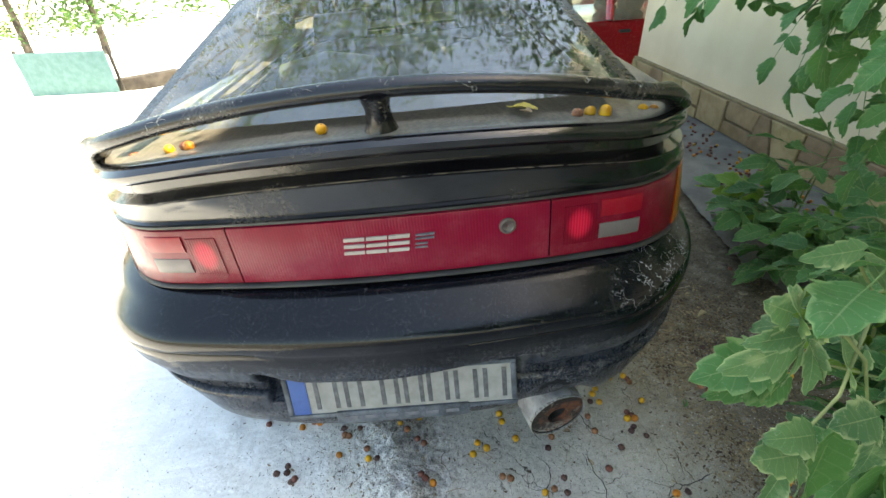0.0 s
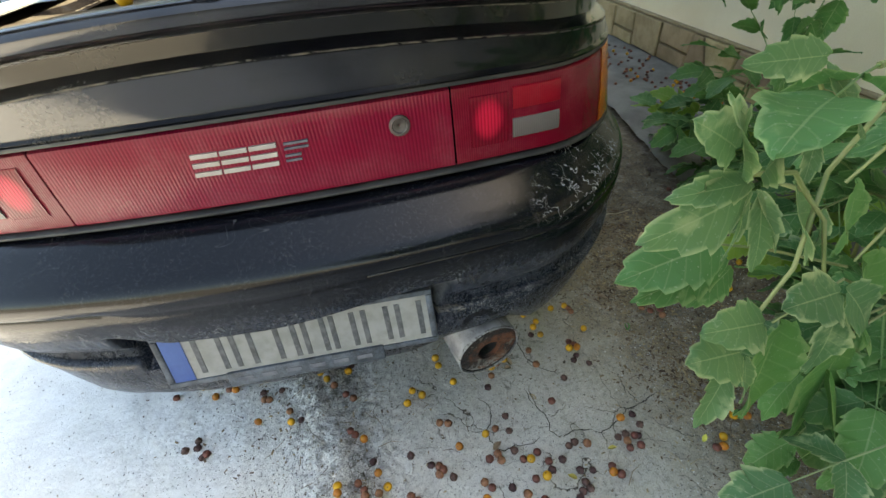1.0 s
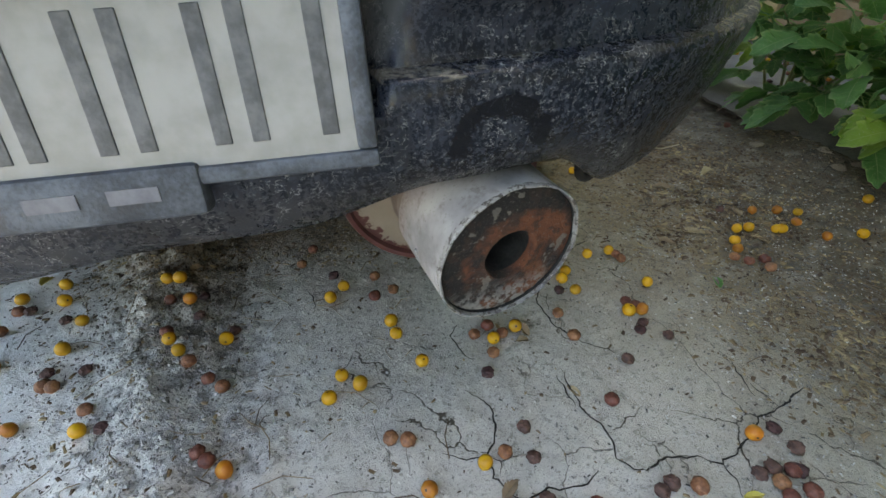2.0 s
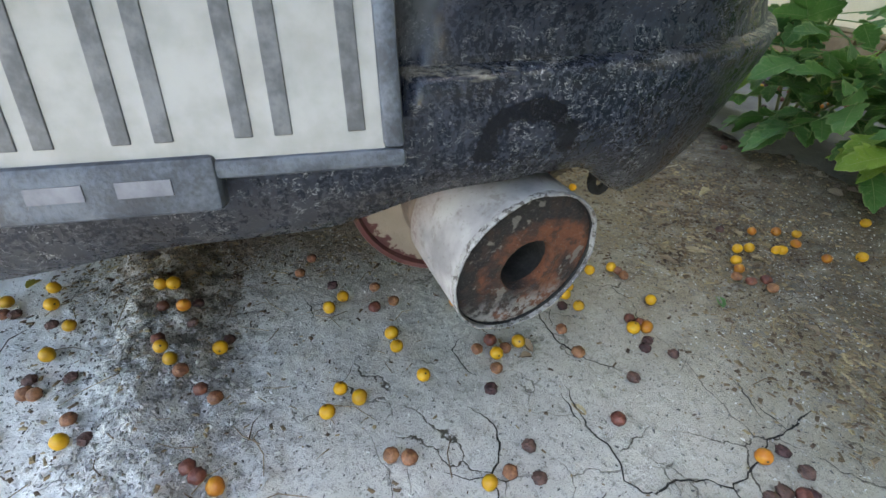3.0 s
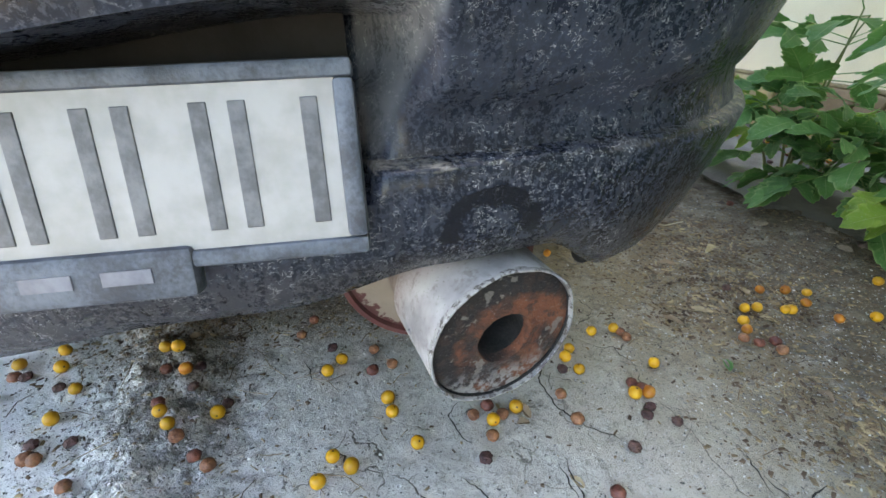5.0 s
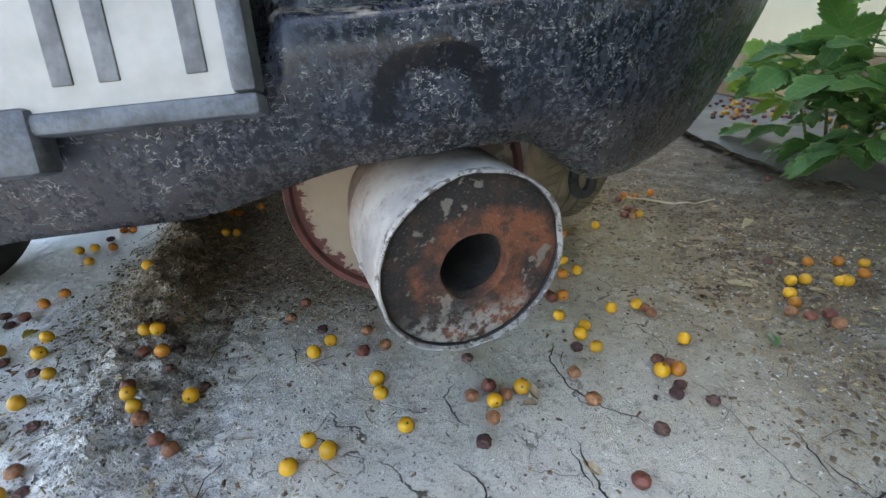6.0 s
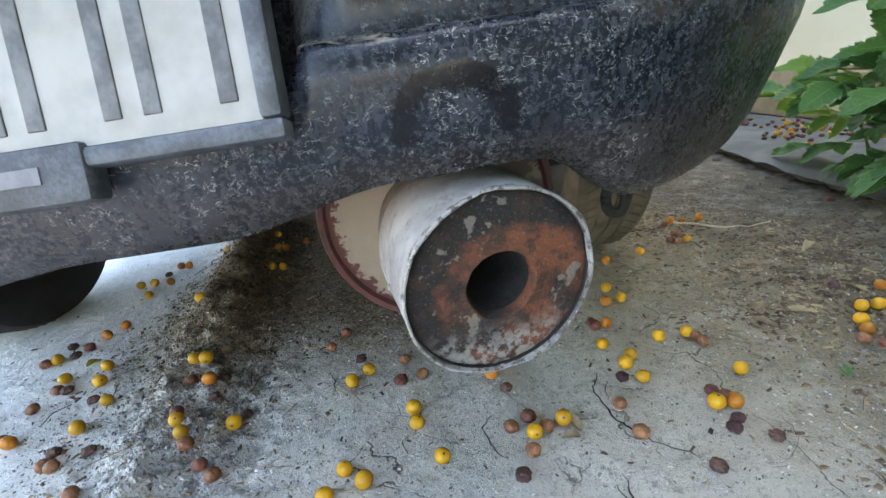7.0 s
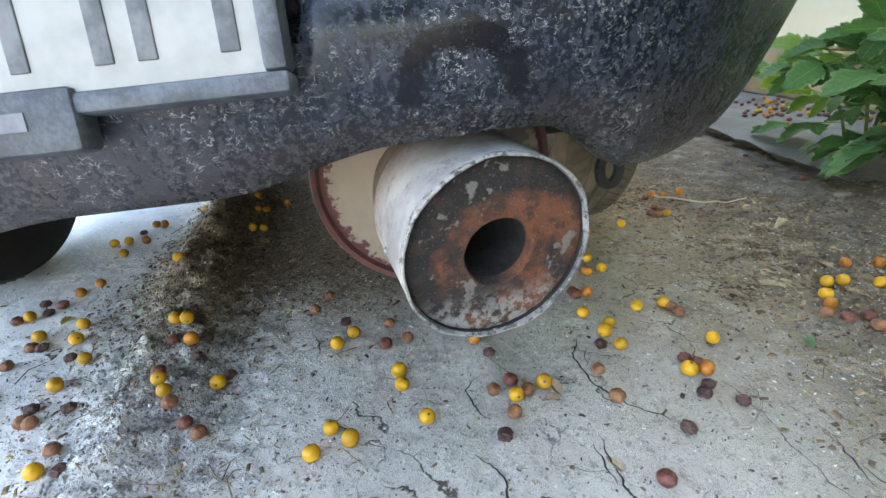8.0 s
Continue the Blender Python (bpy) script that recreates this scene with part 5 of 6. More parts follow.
BROWN_NEAR = [
    (0.008, 0.047), (0.019, 0.036), (0.935, -0.127), (0.877, -0.208), (0.705, -0.131), (0.682, -0.139), (0.680, -0.156), (0.708, -0.157),
    (0.583, -0.121), (0.373, -0.029), (0.237, 0.020), (0.258, 0.012), (-0.325, 0.268), (-0.472, 0.278), (-0.356, 0.080), (0.017, -0.089),
    (0.030, -0.110), (0.032, -0.126), (0.063, -0.124), (-0.011, -0.132), (0.064, -0.152), (0.134, -0.144), (0.148, -0.158), (0.123, -0.164),
    (0.212, -0.092), (0.220, -0.103), (0.209, -0.111), (0.336, -0.102), (0.359, -0.094), (0.363, -0.112), (0.455, -0.112), (0.416, -0.121),
    (0.474, -0.140), (0.428, -0.173), (0.308, -0.153), (0.322, -0.168), (0.397, -0.202), (0.431, -0.222), (0.365, -0.219), (0.401, -0.236),
    (0.180, -0.183), (0.615, -0.187), (0.626, -0.210),
]
DARK_BY_PIPE = [
    (-0.381, 0.512), (-0.407, 0.545), (-0.383, 0.892), (-0.312, 0.386), (-0.249, 0.352), (-0.229, 0.234), (-0.178, 0.229), (-0.033, 0.348),
    (-0.033, 0.298), (0.021, 0.269), (0.182, 0.367), (0.403, 0.251), (0.391, 0.096), (0.575, 0.244), (0.673, 0.135), (0.659, 0.120),
    (0.697, 0.100), (0.607, 0.072), (1.064, 0.425),
]
DARK_NEAR = [
    (-0.120, 0.116), (0.731, -0.076), (0.733, -0.108), (0.665, -0.124), (0.687, -0.121), (0.714, -0.133), (0.555, -0.109), (0.537, -0.115),
    (0.410, -0.000), (-0.383, 0.122), (-0.381, 0.101), (-0.411, 0.101), (-0.365, 0.073), (-0.412, -0.043), (0.056, -0.042), (0.149, -0.049),
    (0.194, -0.084), (0.240, -0.125), (0.406, -0.042), (0.402, -0.094), (0.508, -0.144), (0.474, -0.161), (0.368, -0.179), (0.339, -0.221),
    (0.538, -0.178), (0.567, -0.184), (0.538, -0.206), (0.523, -0.224), (0.542, -0.222), (0.509, -0.238),
]

for kind, places in (("y", RIPE_UNDER_CAR + RIPE_BY_PIPE + RIPE_NEAR), ("o", SOFT_BY_PIPE + SOFT_NEAR), ("b", BROWN_BY_PIPE + BROWN_NEAR), ("d", DARK_BY_PIPE + DARK_NEAR)):
    for x, y in places:
        plum(kind, x, y)
# windfall on the apron, by the wall
spots = []
for k in range(60):
    y = rng.uniform(0.9, 3.3)
    spots.append((rng.triangular(apron_edge(y) + 0.08, WALL_X - 0.1, 2.15), y))
for x, y, wide in ((2.15, 2.42, 0.08), (2.06, 2.12, 0.07), (2.11, 1.96, 0.08), (2.06, 1.74, 0.07), (2.13, 1.56, 0.08), (2.10, 1.39, 0.06), (2.16, 1.24, 0.07), (1.90, 1.60, 0.04)):
    for k in range(13):
        px, py = rng.gauss(x, wide), rng.gauss(y, wide * 1.2)
        spots.append((min(max(px, apron_edge(py) + 0.08), WALL_X - 0.08), py))
bm = bmesh.new()
for k, (x, y) in enumerate(spots):
    kind = rng.choice((0, 1, 2, 2, 2, 3, 3))
    rad, squash = rng.uniform(0.0095, 0.0112), (0.95, 0.9, 0.8, 0.65)[kind]
    made = bmesh.ops.create_icosphere(bm, subdivisions=2, radius=rad, matrix=pose(x, y, APRON_Z + rad * squash - 0.001, 0, 0, rng.uniform(0, 360)) @ Matrix.Diagonal((1, 1, squash, 1)))["verts"]
    for v in made:
        v.co += 0.0012 * kind * Vector((noise.noise(v.co * 130), noise.noise(v.co * 130 + Vector((5, 0, 0))), 0))
    for f in {f for v in made for f in v.link_faces}:
        f.material_index = kind
windfall = link("windfall_plums", bm, PLUM_Y)
for m in (PLUM_O, PLUM_B, PLUM_D):
    windfall.data.materials.append(m)
tagged(windfall, "yellow and rotten brown plums strewn over the cement apron", "plums", kind="stuff")
for k in range(26):
    plum(rng.choice("bbddo"), rng.uniform(-0.3, 1.0), rng.uniform(-0.85, -0.32))
# on the spoiler's deck
for x, y, kind in ((-0.085, 0.085, "y"), (-0.385, 0.15, "y"), (-0.36, 0.16, "b"), (-0.345, 0.145, "o"), (-0.49, 0.20, "b"), (0.36, 0.13, "b"), (0.385, 0.14, "y"), (0.41, 0.135, "y"), (0.42, 0.16, "y"), (0.50, 0.19, "y"), (0.525, 0.20, "o")):
    y -= 0.025 if abs(x) > 0.3 else 0.01
    x, y, z = LEAN @ Vector((x, y, 1.0165 - 0.10 * (y - 0.05) - sag(x, 1.0)))
    plum(kind, x, y, z)


# ================= leaves and shrub =================
def leaflet(bm, m, long=0.09, wide=0.045, fold=0.25, droop=0.2, seed=0):
    """A coarsely toothed leaflet, folded along its midrib and drooping to its tip; root at m's origin, along its y."""
    n = 26
    r = random.Random(seed)
    uv = bm.loops.layers.uv.verify()
    rows, phase, lobes = [], r.uniform(0, 1), r.uniform(4.6, 6.4)
    for k in range(n + 1):
        u = k / n
        body = math.sin(math.pi * min(u * 0.985 + 0.015, 1) ** 0.80) ** 0.80
        row = []
        for side in (-1, -0.5, 0, 0.5, 1):
            saw = (u * lobes + phase + 0.13 * (side > 0)) % 1.0
            tooth = 1 + (0.26 * (saw - 0.6) if 0.2 < u < 0.97 else 0)
            w = wide * 0.5 * body * tooth * side
            cup = fold * abs(w) + 0.10 * wide * math.sin(9 * u + 3 * side) * abs(side) * 0.6
            row.append((bm.verts.new(m @ Vector((w, long * (u + 0.05 * abs(side) * (saw - 0.5)), -droop * long * u * u + cup))), (0.5 + side * 0.5, u)))
        rows.append(row)
    for a, b in zip(rows, rows[1:]):
        for i in range(4):
            corner = (a[i], a[i + 1], b[i + 1], b[i])
            f = bm.faces.new([c[0] for c in corner])
            for loop, c in zip(f.loops, corner):
                loop[uv].uv = c[1]


def compound_leaf(seed, leaflets=5, size=1.0):
    """A stalk with leaflets in pairs and one at its end, along the local y."""
    r = random.Random(seed)
    bm = bmesh.new()
    length = 0.15 * size
    for k in range(leaflets // 2):
        at = length * (0.45 + 0.42 * k / max(leaflets // 2 - 1, 1))
        for s in (-1, 1):
            m = Matrix.Translation((0, at, -0.12 * at)) @ pose(0, 0, 0, r.uniform(-25, 5), s * r.uniform(0, 25), -s * r.uniform(48, 72))
            leaflet(bm, m, size * r.uniform(0.075, 0.1), size * r.uniform(0.050, 0.064), seed=seed * 10 + k * 2 + s)
    leaflet(bm, Matrix.Translation((0, length, -0.12 * length)) @ pose(0, 0, 0, r.uniform(-25, 0), 0, r.uniform(-8, 8)), size * 0.11, size * 0.074, seed=seed + 77)
    tube(bm, [(0, 0, 0), (0, length * 0.5, -0.04 * length), (0, length, -0.12 * length)], [0.0016, 0.0013, 0.001], 5, False)
    me_ob = link("leaf", bm, LEAF, sharp=80)
    data = me_ob.data
    bpy.data.objects.remove(me_ob)
    return data


LEAF_MESHES = [compound_leaf(s, 3 if s % 3 else 5, 1.0) for s in range(6)]
LIME_MESHES = []
for s in (0, 3):
    d = LEAF_MESHES[s].copy()
    d.materials[0] = LEAF_LIME
    LIME_MESHES.append(d)


PALE_MESHES = []
for d in LEAF_MESHES:
    d = d.copy()
    d.materials[0] = LEAF_PALE
    PALE_MESHES.append(d)


def stem(parent, points, r0, r1, material=STEM):
    bm = bmesh.new()
    n = len(points)
    tube(bm, points, [r0 + (r1 - r0) * k / (n - 1) for k in range(n)], 7)
    return part("stem", bm, material, parent)


def curve(a, b, c, n=9):
    a, b, c = Vector(a), Vector(b), Vector(c)
    return [a.lerp(b, k / n).lerp(b.lerp(c, k / n), k / n) for k in range(n + 1)]


def leafy(parent, points, every, rnd, start=0.25, size=(0.8, 1.15), lime=0.0, pale=0.0):
    """Sets leaves in alternate pairs along a stem, spreading outwards and hanging slightly."""
    n = len(points) - 1
    for j, f in enumerate([start + (1 - start) * k / max(every - 1, 1) for k in range(every)]):
        u = f * n
        i = min(int(u), n - 1)
        p = points[i].lerp(points[i + 1], u - i)
        way = (points[i + 1] - points[i]).normalized()
        out = way.cross(Vector((0, 0, 1)))
        out = out.normalized() if out.length > 0.05 else Vector((1, 0, 0))
        for s in ((-1, 1) if f < 0.98 else (0,)):
            d = (out * s * rnd.uniform(0.6, 1.2) + way * rnd.uniform(0.3, 0.9) + Vector((rnd.uniform(-0.4, 0.4), rnd.uniform(-0.4, 0.4), rnd.uniform(-0.25, 0.35)))).normalized()
            x = d.cross(Vector((0, 0, 1))).normalized()
            rot = Matrix((x, d, x.cross(d))).transposed().to_4x4()
            ob = new("leaf", rnd.choice(LIME_MESHES if rnd.random() < lime else PALE_MESHES if rnd.random() < pale else LEAF_MESHES))
            ob.parent = parent
            ob.matrix_basis = Matrix.Translation(p) @ rot @ pose(0, 0, 0, rnd.uniform(-30, 5), rnd.uniform(-35, 35), 0) @ Matrix.Diagonal((*[rnd.uniform(*size)] * 3, 1))


shrub = thing("shrub", "green shrub with toothed compound leaves growing by the apron's edge", "shrub", at=(0, 0, 0))
rnd = random.Random(21)
# low clump at the apron's broken edge
for root, mid, end, count, lime in (
    ((1.59, 0.93, 0.0), (1.55, 0.90, 0.45), (1.43, 0.72, 0.60), 4, 0.0),
    ((1.59, 0.92, 0.0), (1.51, 0.90, 0.32), (1.36, 0.84, 0.38), 5, 0.25),
    ((1.58, 0.92, 0.0), (1.55, 0.80, 0.38), (1.41, 0.64, 0.40), 5, 0.1),
    ((1.61, 0.90, 0.0), (1.59, 0.78, 0.32), (1.50, 0.62, 0.34), 4, 0.0),
    ((1.59, 0.90, 0.0), (1.55, 0.70, 0.34), (1.43, 0.52, 0.30), 5, 0.0),
    ((1.57, 0.88, 0.0), (1.51, 0.68, 0.26), (1.37, 0.54, 0.24), 4, 0.0),
    ((1.55, 0.60, 0.0), (1.54, 0.42, 0.32), (1.43, 0.33, 0.25), 4, 0.9),
    ((1.55, 0.58, 0.0), (1.56, 0.38, 0.32), (1.47, 0.24, 0.25), 4, 0.8),
    ((1.60, 0.94, 0.0), (1.63, 0.92, 0.45), (1.55, 0.84, 0.62), 4, 0.1),
    ((1.58, 0.95, 0.0), (1.51, 0.98, 0.26), (1.38, 0.94, 0.32), 4, 0.2),
    ((1.59, 0.91, 0.0), (1.55, 0.78, 0.24), (1.43, 0.70, 0.24), 4, 0.0),
):
    pts = [p + Vector((0.13, 0.02, -0.03)) for p in curve(root, mid, end)]
    pts[0].z = 0.0
    stem(shrub, pts, 0.006, 0.002)
    leafy(shrub, pts, count, rnd, start=0.4, lime=lime, size=(0.85, 1.2))
# two shoots that lean out over the verge, one of them young and lime green
for root, mid, end, count, lime in (
    ((1.50, 0.20, 0.05), (1.34, 0.16, 0.66), (1.12, 0.15, 0.54), 4, 0.0),
    ((1.50, 0.24, 0.05), (1.36, 0.26, 0.74), (1.18, 0.25, 0.62), 4, 0.0),
    ((1.52, 0.12, 0.05), (1.40, 0.08, 0.56), (1.20, 0.09, 0.45), 3, 1.0),
    ((1.52, 0.08, 0.05), (1.42, 0.00, 0.52), (1.24, 0.02, 0.41), 3, 1.0),
):
    pts = curve(root, mid, end)
    stem(shrub, pts, 0.006, 0.002)
    leafy(shrub, pts, count, rnd, start=0.55, lime=lime, size=(0.75, 1.0))
# dark shoots behind
for root, mid, end, count in (
    ((1.45, 0.00, 0.0), (1.20, -0.26, 0.62), (0.88, -0.28, 0.54), 8),
    ((1.45, -0.10, 0.0), (1.17, -0.30, 0.60), (0.87, -0.29, 0.50), 9),
    ((1.50, 0.02, 0.0), (1.28, -0.04, 0.70), (1.00, -0.06, 0.58), 8),
    ((1.52, -0.05, 0.0), (1.25, -0.30, 0.50), (0.92, -0.34, 0.40), 9),
    ((1.50, -0.12, 0.0), (1.15, -0.46, 0.55), (0.80, -0.44, 0.48), 9),
    ((1.50, -0.10, 0.0), (1.30, -0.20, 0.85), (1.00, -0.18, 0.78), 8),
    ((1.48, -0.08, 0.0), (1.22, -0.34, 0.42), (0.93, -0.36, 0.36), 8),
):
    pts = curve(root, mid, end)
    stem(shrub, pts, 0.007, 0.0018)
    leafy(shrub, pts, count, rnd, start=0.42, size=(0.8, 1.15), pale=0.15)


def spray(leaflets, seed, material):
    """One large compound leaf: leaflets from base to tip, each with its width as a share of its length."""
    r = random.Random(seed)
    bm = bmesh.new()
    for k, (base, tip, wide) in enumerate(leaflets):
        base, tip = Vector(base) + Vector((0.012, 0, 0)), Vector(tip) + Vector((0.012, 0, 0))
        way = (tip - base).normalized()
        x = way.cross(Vector((0.25, -0.75, 0.6))).normalized()
        rot = Matrix((x, way, x.cross(way))).transposed().to_4x4()
        long = (tip - base).length
        leaflet(bm, Matrix.Translation(base) @ rot @ pose(0, 0, 0, r.uniform(-4, 8), r.uniform(-24, 24), 0), long, long * wide * 0.98, fold=r.uniform(0.1, 0.35), droop=r.uniform(0.0, 0.22), seed=seed * 31 + k)
    bmesh.ops.recalc_face_normals(bm, faces=bm.faces)
    return part("leaf", bm, material, shrub, sharp=80)


# pale sprays at the end of the longest shoot
pts = curve((1.46, -0.06, 0.0), (1.15, -0.36, 1.12), (0.56, -0.345, 0.985))
stem(shrub, pts, 0.008, 0.003)
leafy(shrub, pts, 3, rnd, start=0.35, size=(0.8, 1.0))
SPRAYS = (
    (LEAF_PALE, (((0.411, -0.400, 0.935), (0.337, -0.420, 0.949), 0.34), ((0.414, -0.400, 0.930), (0.326, -0.420, 0.907), 0.62), ((0.417, -0.400, 0.928), (0.449, -0.420, 0.878), 0.34),
        ((0.417, -0.400, 0.941), (0.399, -0.420, 0.981), 0.8), ((0.400, -0.400, 0.943), (0.358, -0.420, 1.014), 0.5), ((0.387, -0.400, 0.965), (0.335, -0.420, 0.999), 0.6),
        ((0.412, -0.400, 0.927), (0.400, -0.420, 0.878), 0.4), ((0.423, -0.400, 0.924), (0.434, -0.420, 0.858), 0.45))),
    (LEAF_PALE, (((0.474, -0.380, 0.914), (0.516, -0.400, 0.833), 0.62), ((0.520, -0.380, 0.879), (0.520, -0.400, 0.845), 0.6))),
    (LEAF_PALE, (((0.451, -0.430, 0.809), (0.379, -0.450, 0.840), 0.55), ((0.444, -0.430, 0.773), (0.368, -0.450, 0.806), 0.6), ((0.441, -0.430, 0.743), (0.401, -0.450, 0.704), 0.62),
        ((0.452, -0.430, 0.763), (0.457, -0.450, 0.714), 0.55))),
    (LEAF_PALE, (((0.533, -0.420, 0.815), (0.444, -0.440, 0.836), 0.55), ((0.538, -0.420, 0.817), (0.597, -0.440, 0.764), 0.62), ((0.549, -0.420, 0.780), (0.546, -0.440, 0.708), 0.72))),
    (LEAF_PALE, (((0.477, -0.360, 1.004), (0.390, -0.380, 1.013), 0.34), ((0.478, -0.360, 0.998), (0.531, -0.380, 0.943), 0.4), ((0.506, -0.360, 0.957), (0.458, -0.380, 0.959), 0.7),
        ((0.502, -0.360, 0.938), (0.487, -0.380, 0.905), 0.5))),
    (LEAF, (((0.542, -0.280, 0.764), (0.409, -0.300, 0.759), 0.62), ((0.560, -0.280, 0.736), (0.435, -0.300, 0.703), 0.45), ((0.574, -0.280, 0.717), (0.512, -0.300, 0.680), 0.6))),
    (LEAF, (((0.617, -0.330, 0.862), (0.643, -0.350, 0.769), 0.75), ((0.699, -0.330, 0.742), (0.787, -0.350, 0.586), 0.7), ((0.770, -0.330, 0.565), (0.786, -0.350, 0.335), 0.8),
        ((0.628, -0.330, 0.656), (0.614, -0.350, 0.483), 0.8), ((0.760, -0.330, 0.525), (0.927, -0.350, 0.256), 0.8))),
)
for k, (material, leaflets) in enumerate(SPRAYS):
    spray(leaflets, k + 3, material)
for way in (
    ((0.449, -0.42, 0.728), (0.461, -0.42, 0.792), (0.484, -0.415, 0.853), (0.498, -0.40, 0.877), (0.53, -0.37, 0.91), (0.60, -0.345, 0.975)),
    ((0.553, -0.415, 0.775), (0.551, -0.40, 0.81), (0.518, -0.395, 0.88), (0.495, -0.39, 0.904), (0.47, -0.39, 0.93), (0.411, -0.395, 0.94)),
    ((0.478, -0.36, 1.001), (0.53, -0.36, 0.94), (0.56, -0.355, 0.955), (0.61, -0.345, 0.985)),
    ((0.474, -0.38, 0.914), (0.49, -0.388, 0.91)), ((0.542, -0.28, 0.764), (0.62, -0.28, 0.74), (0.80, -0.27, 0.66)), ((0.617, -0.33, 0.862), (0.66, -0.34, 0.95), (0.70, -0.345, 0.995)),
    ((0.699, -0.33, 0.742), (0.74, -0.33, 0.86), (0.80, -0.34, 0.99)), ((0.765, -0.33, 0.565), (0.84, -0.33, 0.64), (0.95, -0.32, 0.62)), ((0.628, -0.33, 0.656), (0.72, -0.32, 0.70), (0.85, -0.31, 0.62)),
):
    stem(shrub, [Vector(p) for p in way], 0.0016, 0.0022)


# branch of the tree that hangs over the apron
def crown_mesh(name, centres, per, rnd, leaf_size, parent, material=CROWN):
    """Many small pointed leaves in loose clumps round the given centres."""
    vs, fs = [], []
    for c, r in centres:
        for k in range(per):
            d = Vector((rnd.gauss(0, 1), rnd.gauss(0, 1), rnd.gauss(0, 0.75)))
            p = Vector(c) + d * r * 0.5
            a, b = Vector((rnd.gauss(0, 1), rnd.gauss(0, 1), rnd.gauss(0, 0.6))).normalized(), Vector((rnd.gauss(0, 1), rnd.gauss(0, 1), rnd.gauss(0, 1)))
            b = a.cross(b).normalized() * 0.5
            s = leaf_size * rnd.uniform(0.6, 1.2)
            n = len(vs)
            vs += [p - a * s * 0.5, p + b * s * 0.42, p + a * s * 0.5 + Vector((0, 0, -0.15 * s)), p - b * s * 0.42]
            fs += [(n, n + 1, n + 2), (n, n + 2, n + 3)]
    data = bpy.data.meshes.new(name)
    data.from_pydata(vs, [], fs)
    data.materials.append(material)
    ob = new(name, data)
    ob.parent = parent
    return ob


tree = thing("plum_tree", "leafy plum tree leaning over the parked car", "tree", at=(0, 0, 0))
bm = bmesh.new()
tube(bm, curve((1.75, -2.9, 0.0), (1.7, -2.8, 1.4), (1.2, -2.3, 2.6)), [0.13 - 0.006 * k for k in range(10)], 12)
part("trunk", bm, BARK, tree, "grey-barked trunk")
limbs = (((1.2, -2.3, 2.6), (1.0, -1.5, 2.9), (0.9, -0.4, 2.6)), ((1.25, -2.35, 2.5), (1.6, -1.2, 3.2), (1.6, 1.2, 3.1)), ((1.2, -2.3, 2.6), (1.0, -2.8, 2.9), (0.8, -3.2, 2.8)), ((1.25, -2.35, 2.5), (1.70, -1.0, 2.4), (1.45, 0.45, 1.62)))
for a, b, c in limbs:
    bm = bmesh.new()
    tube(bm, curve(a, b, c), [0.06 - 0.005 * k for k in range(10)], 8)
    part("limb", bm, BARK, tree)
centres = []
while len(centres) < 150:
    x, y, z = rnd.uniform(0.5, 2.3), rnd.uniform(-4.0, 2.0), rnd.uniform(2.1, 4.2)
    if z < 1.42 * (x + 0.85) and rnd.random() < 1.15 - 0.5 * abs(y + 0.6) / 2.6:
        centres.append((Vector((x, y, z)), rnd.uniform(0.3, 0.55)))
# extra clumps above the view, added to cut skylight on the house side
centres += [(Vector((rnd.uniform(1.25, 2.3), rnd.uniform(-1.0, 2.8), rnd.uniform(2.1, 3.0))), rnd.uniform(0.3, 0.5)) for k in range(70)]
tagged(crown_mesh("crown", centres, 48, rnd, 0.095, tree), "", kind="stuff")
pts = curve(*limbs[3])
leafy(tree, pts, 9, rnd, start=0.55, size=(0.65, 0.9))
for end in ((1.05, 0.75, 1.12), (1.10, 0.55, 1.08), (1.10, 0.45, 1.16), (1.15, 0.55, 1.0), (1.12, 0.30, 1.04), (1.18, 0.36, 0.94), (1.10, 0.95, 1.14), (1.22, 0.30, 0.88), (1.08, 1.15, 1.18), (1.30, 0.50, 1.1)):
    sub = curve(pts[rnd.choice((6, 7, 8))], Vector(end) + Vector((0.05, -0.1, 0.25)), end)
    stem(tree, sub, 0.006, 0.002, BARK)
    leafy(tree, sub, 5, rnd, start=0.35, size=(0.65, 0.9))


# tree out of view behind the camera, added to darken the paint's reflections
back_tree = thing("walnut_tree", "broad dark green tree added out of view, for dark reflections in the paint", "tree", at=(1.0, -7.0, 0))
bm = bmesh.new()
tube(bm, curve((0, 0, -0.05), (0.1, 0.1, 1.6), (0.0, 0.4, 3.2)), [0.17 - 0.010 * k for k in range(10)], 12)
part("trunk", bm, BARK, back_tree)
rnd2 = random.Random(77)
centres = []
for k in range(12):
    end = Vector((-1.7 + 2.7 * k / 11, rnd2.uniform(-1.2, 2.6), rnd2.uniform(2.6, 5.4)))
    pts2 = curve((0.0, 0.3, 2.2), (0.4 * end.x, 0.4 * end.y, 3.0), end)
    bm = bmesh.new()
    tube(bm, pts2, [0.05 - 0.0045 * j for j in range(10)], 7)
    part("limb", bm, BARK, back_tree)
    centres += [(p + Vector((rnd2.gauss(0, 0.35), rnd2.gauss(0, 0.35), rnd2.gauss(0, 0.5))), rnd2.uniform(0.5, 0.8)) for p in pts2[3:] for j in range(2)]
tagged(crown_mesh("crown", centres, 80, rnd2, 0.15, back_tree), "", kind="stuff")


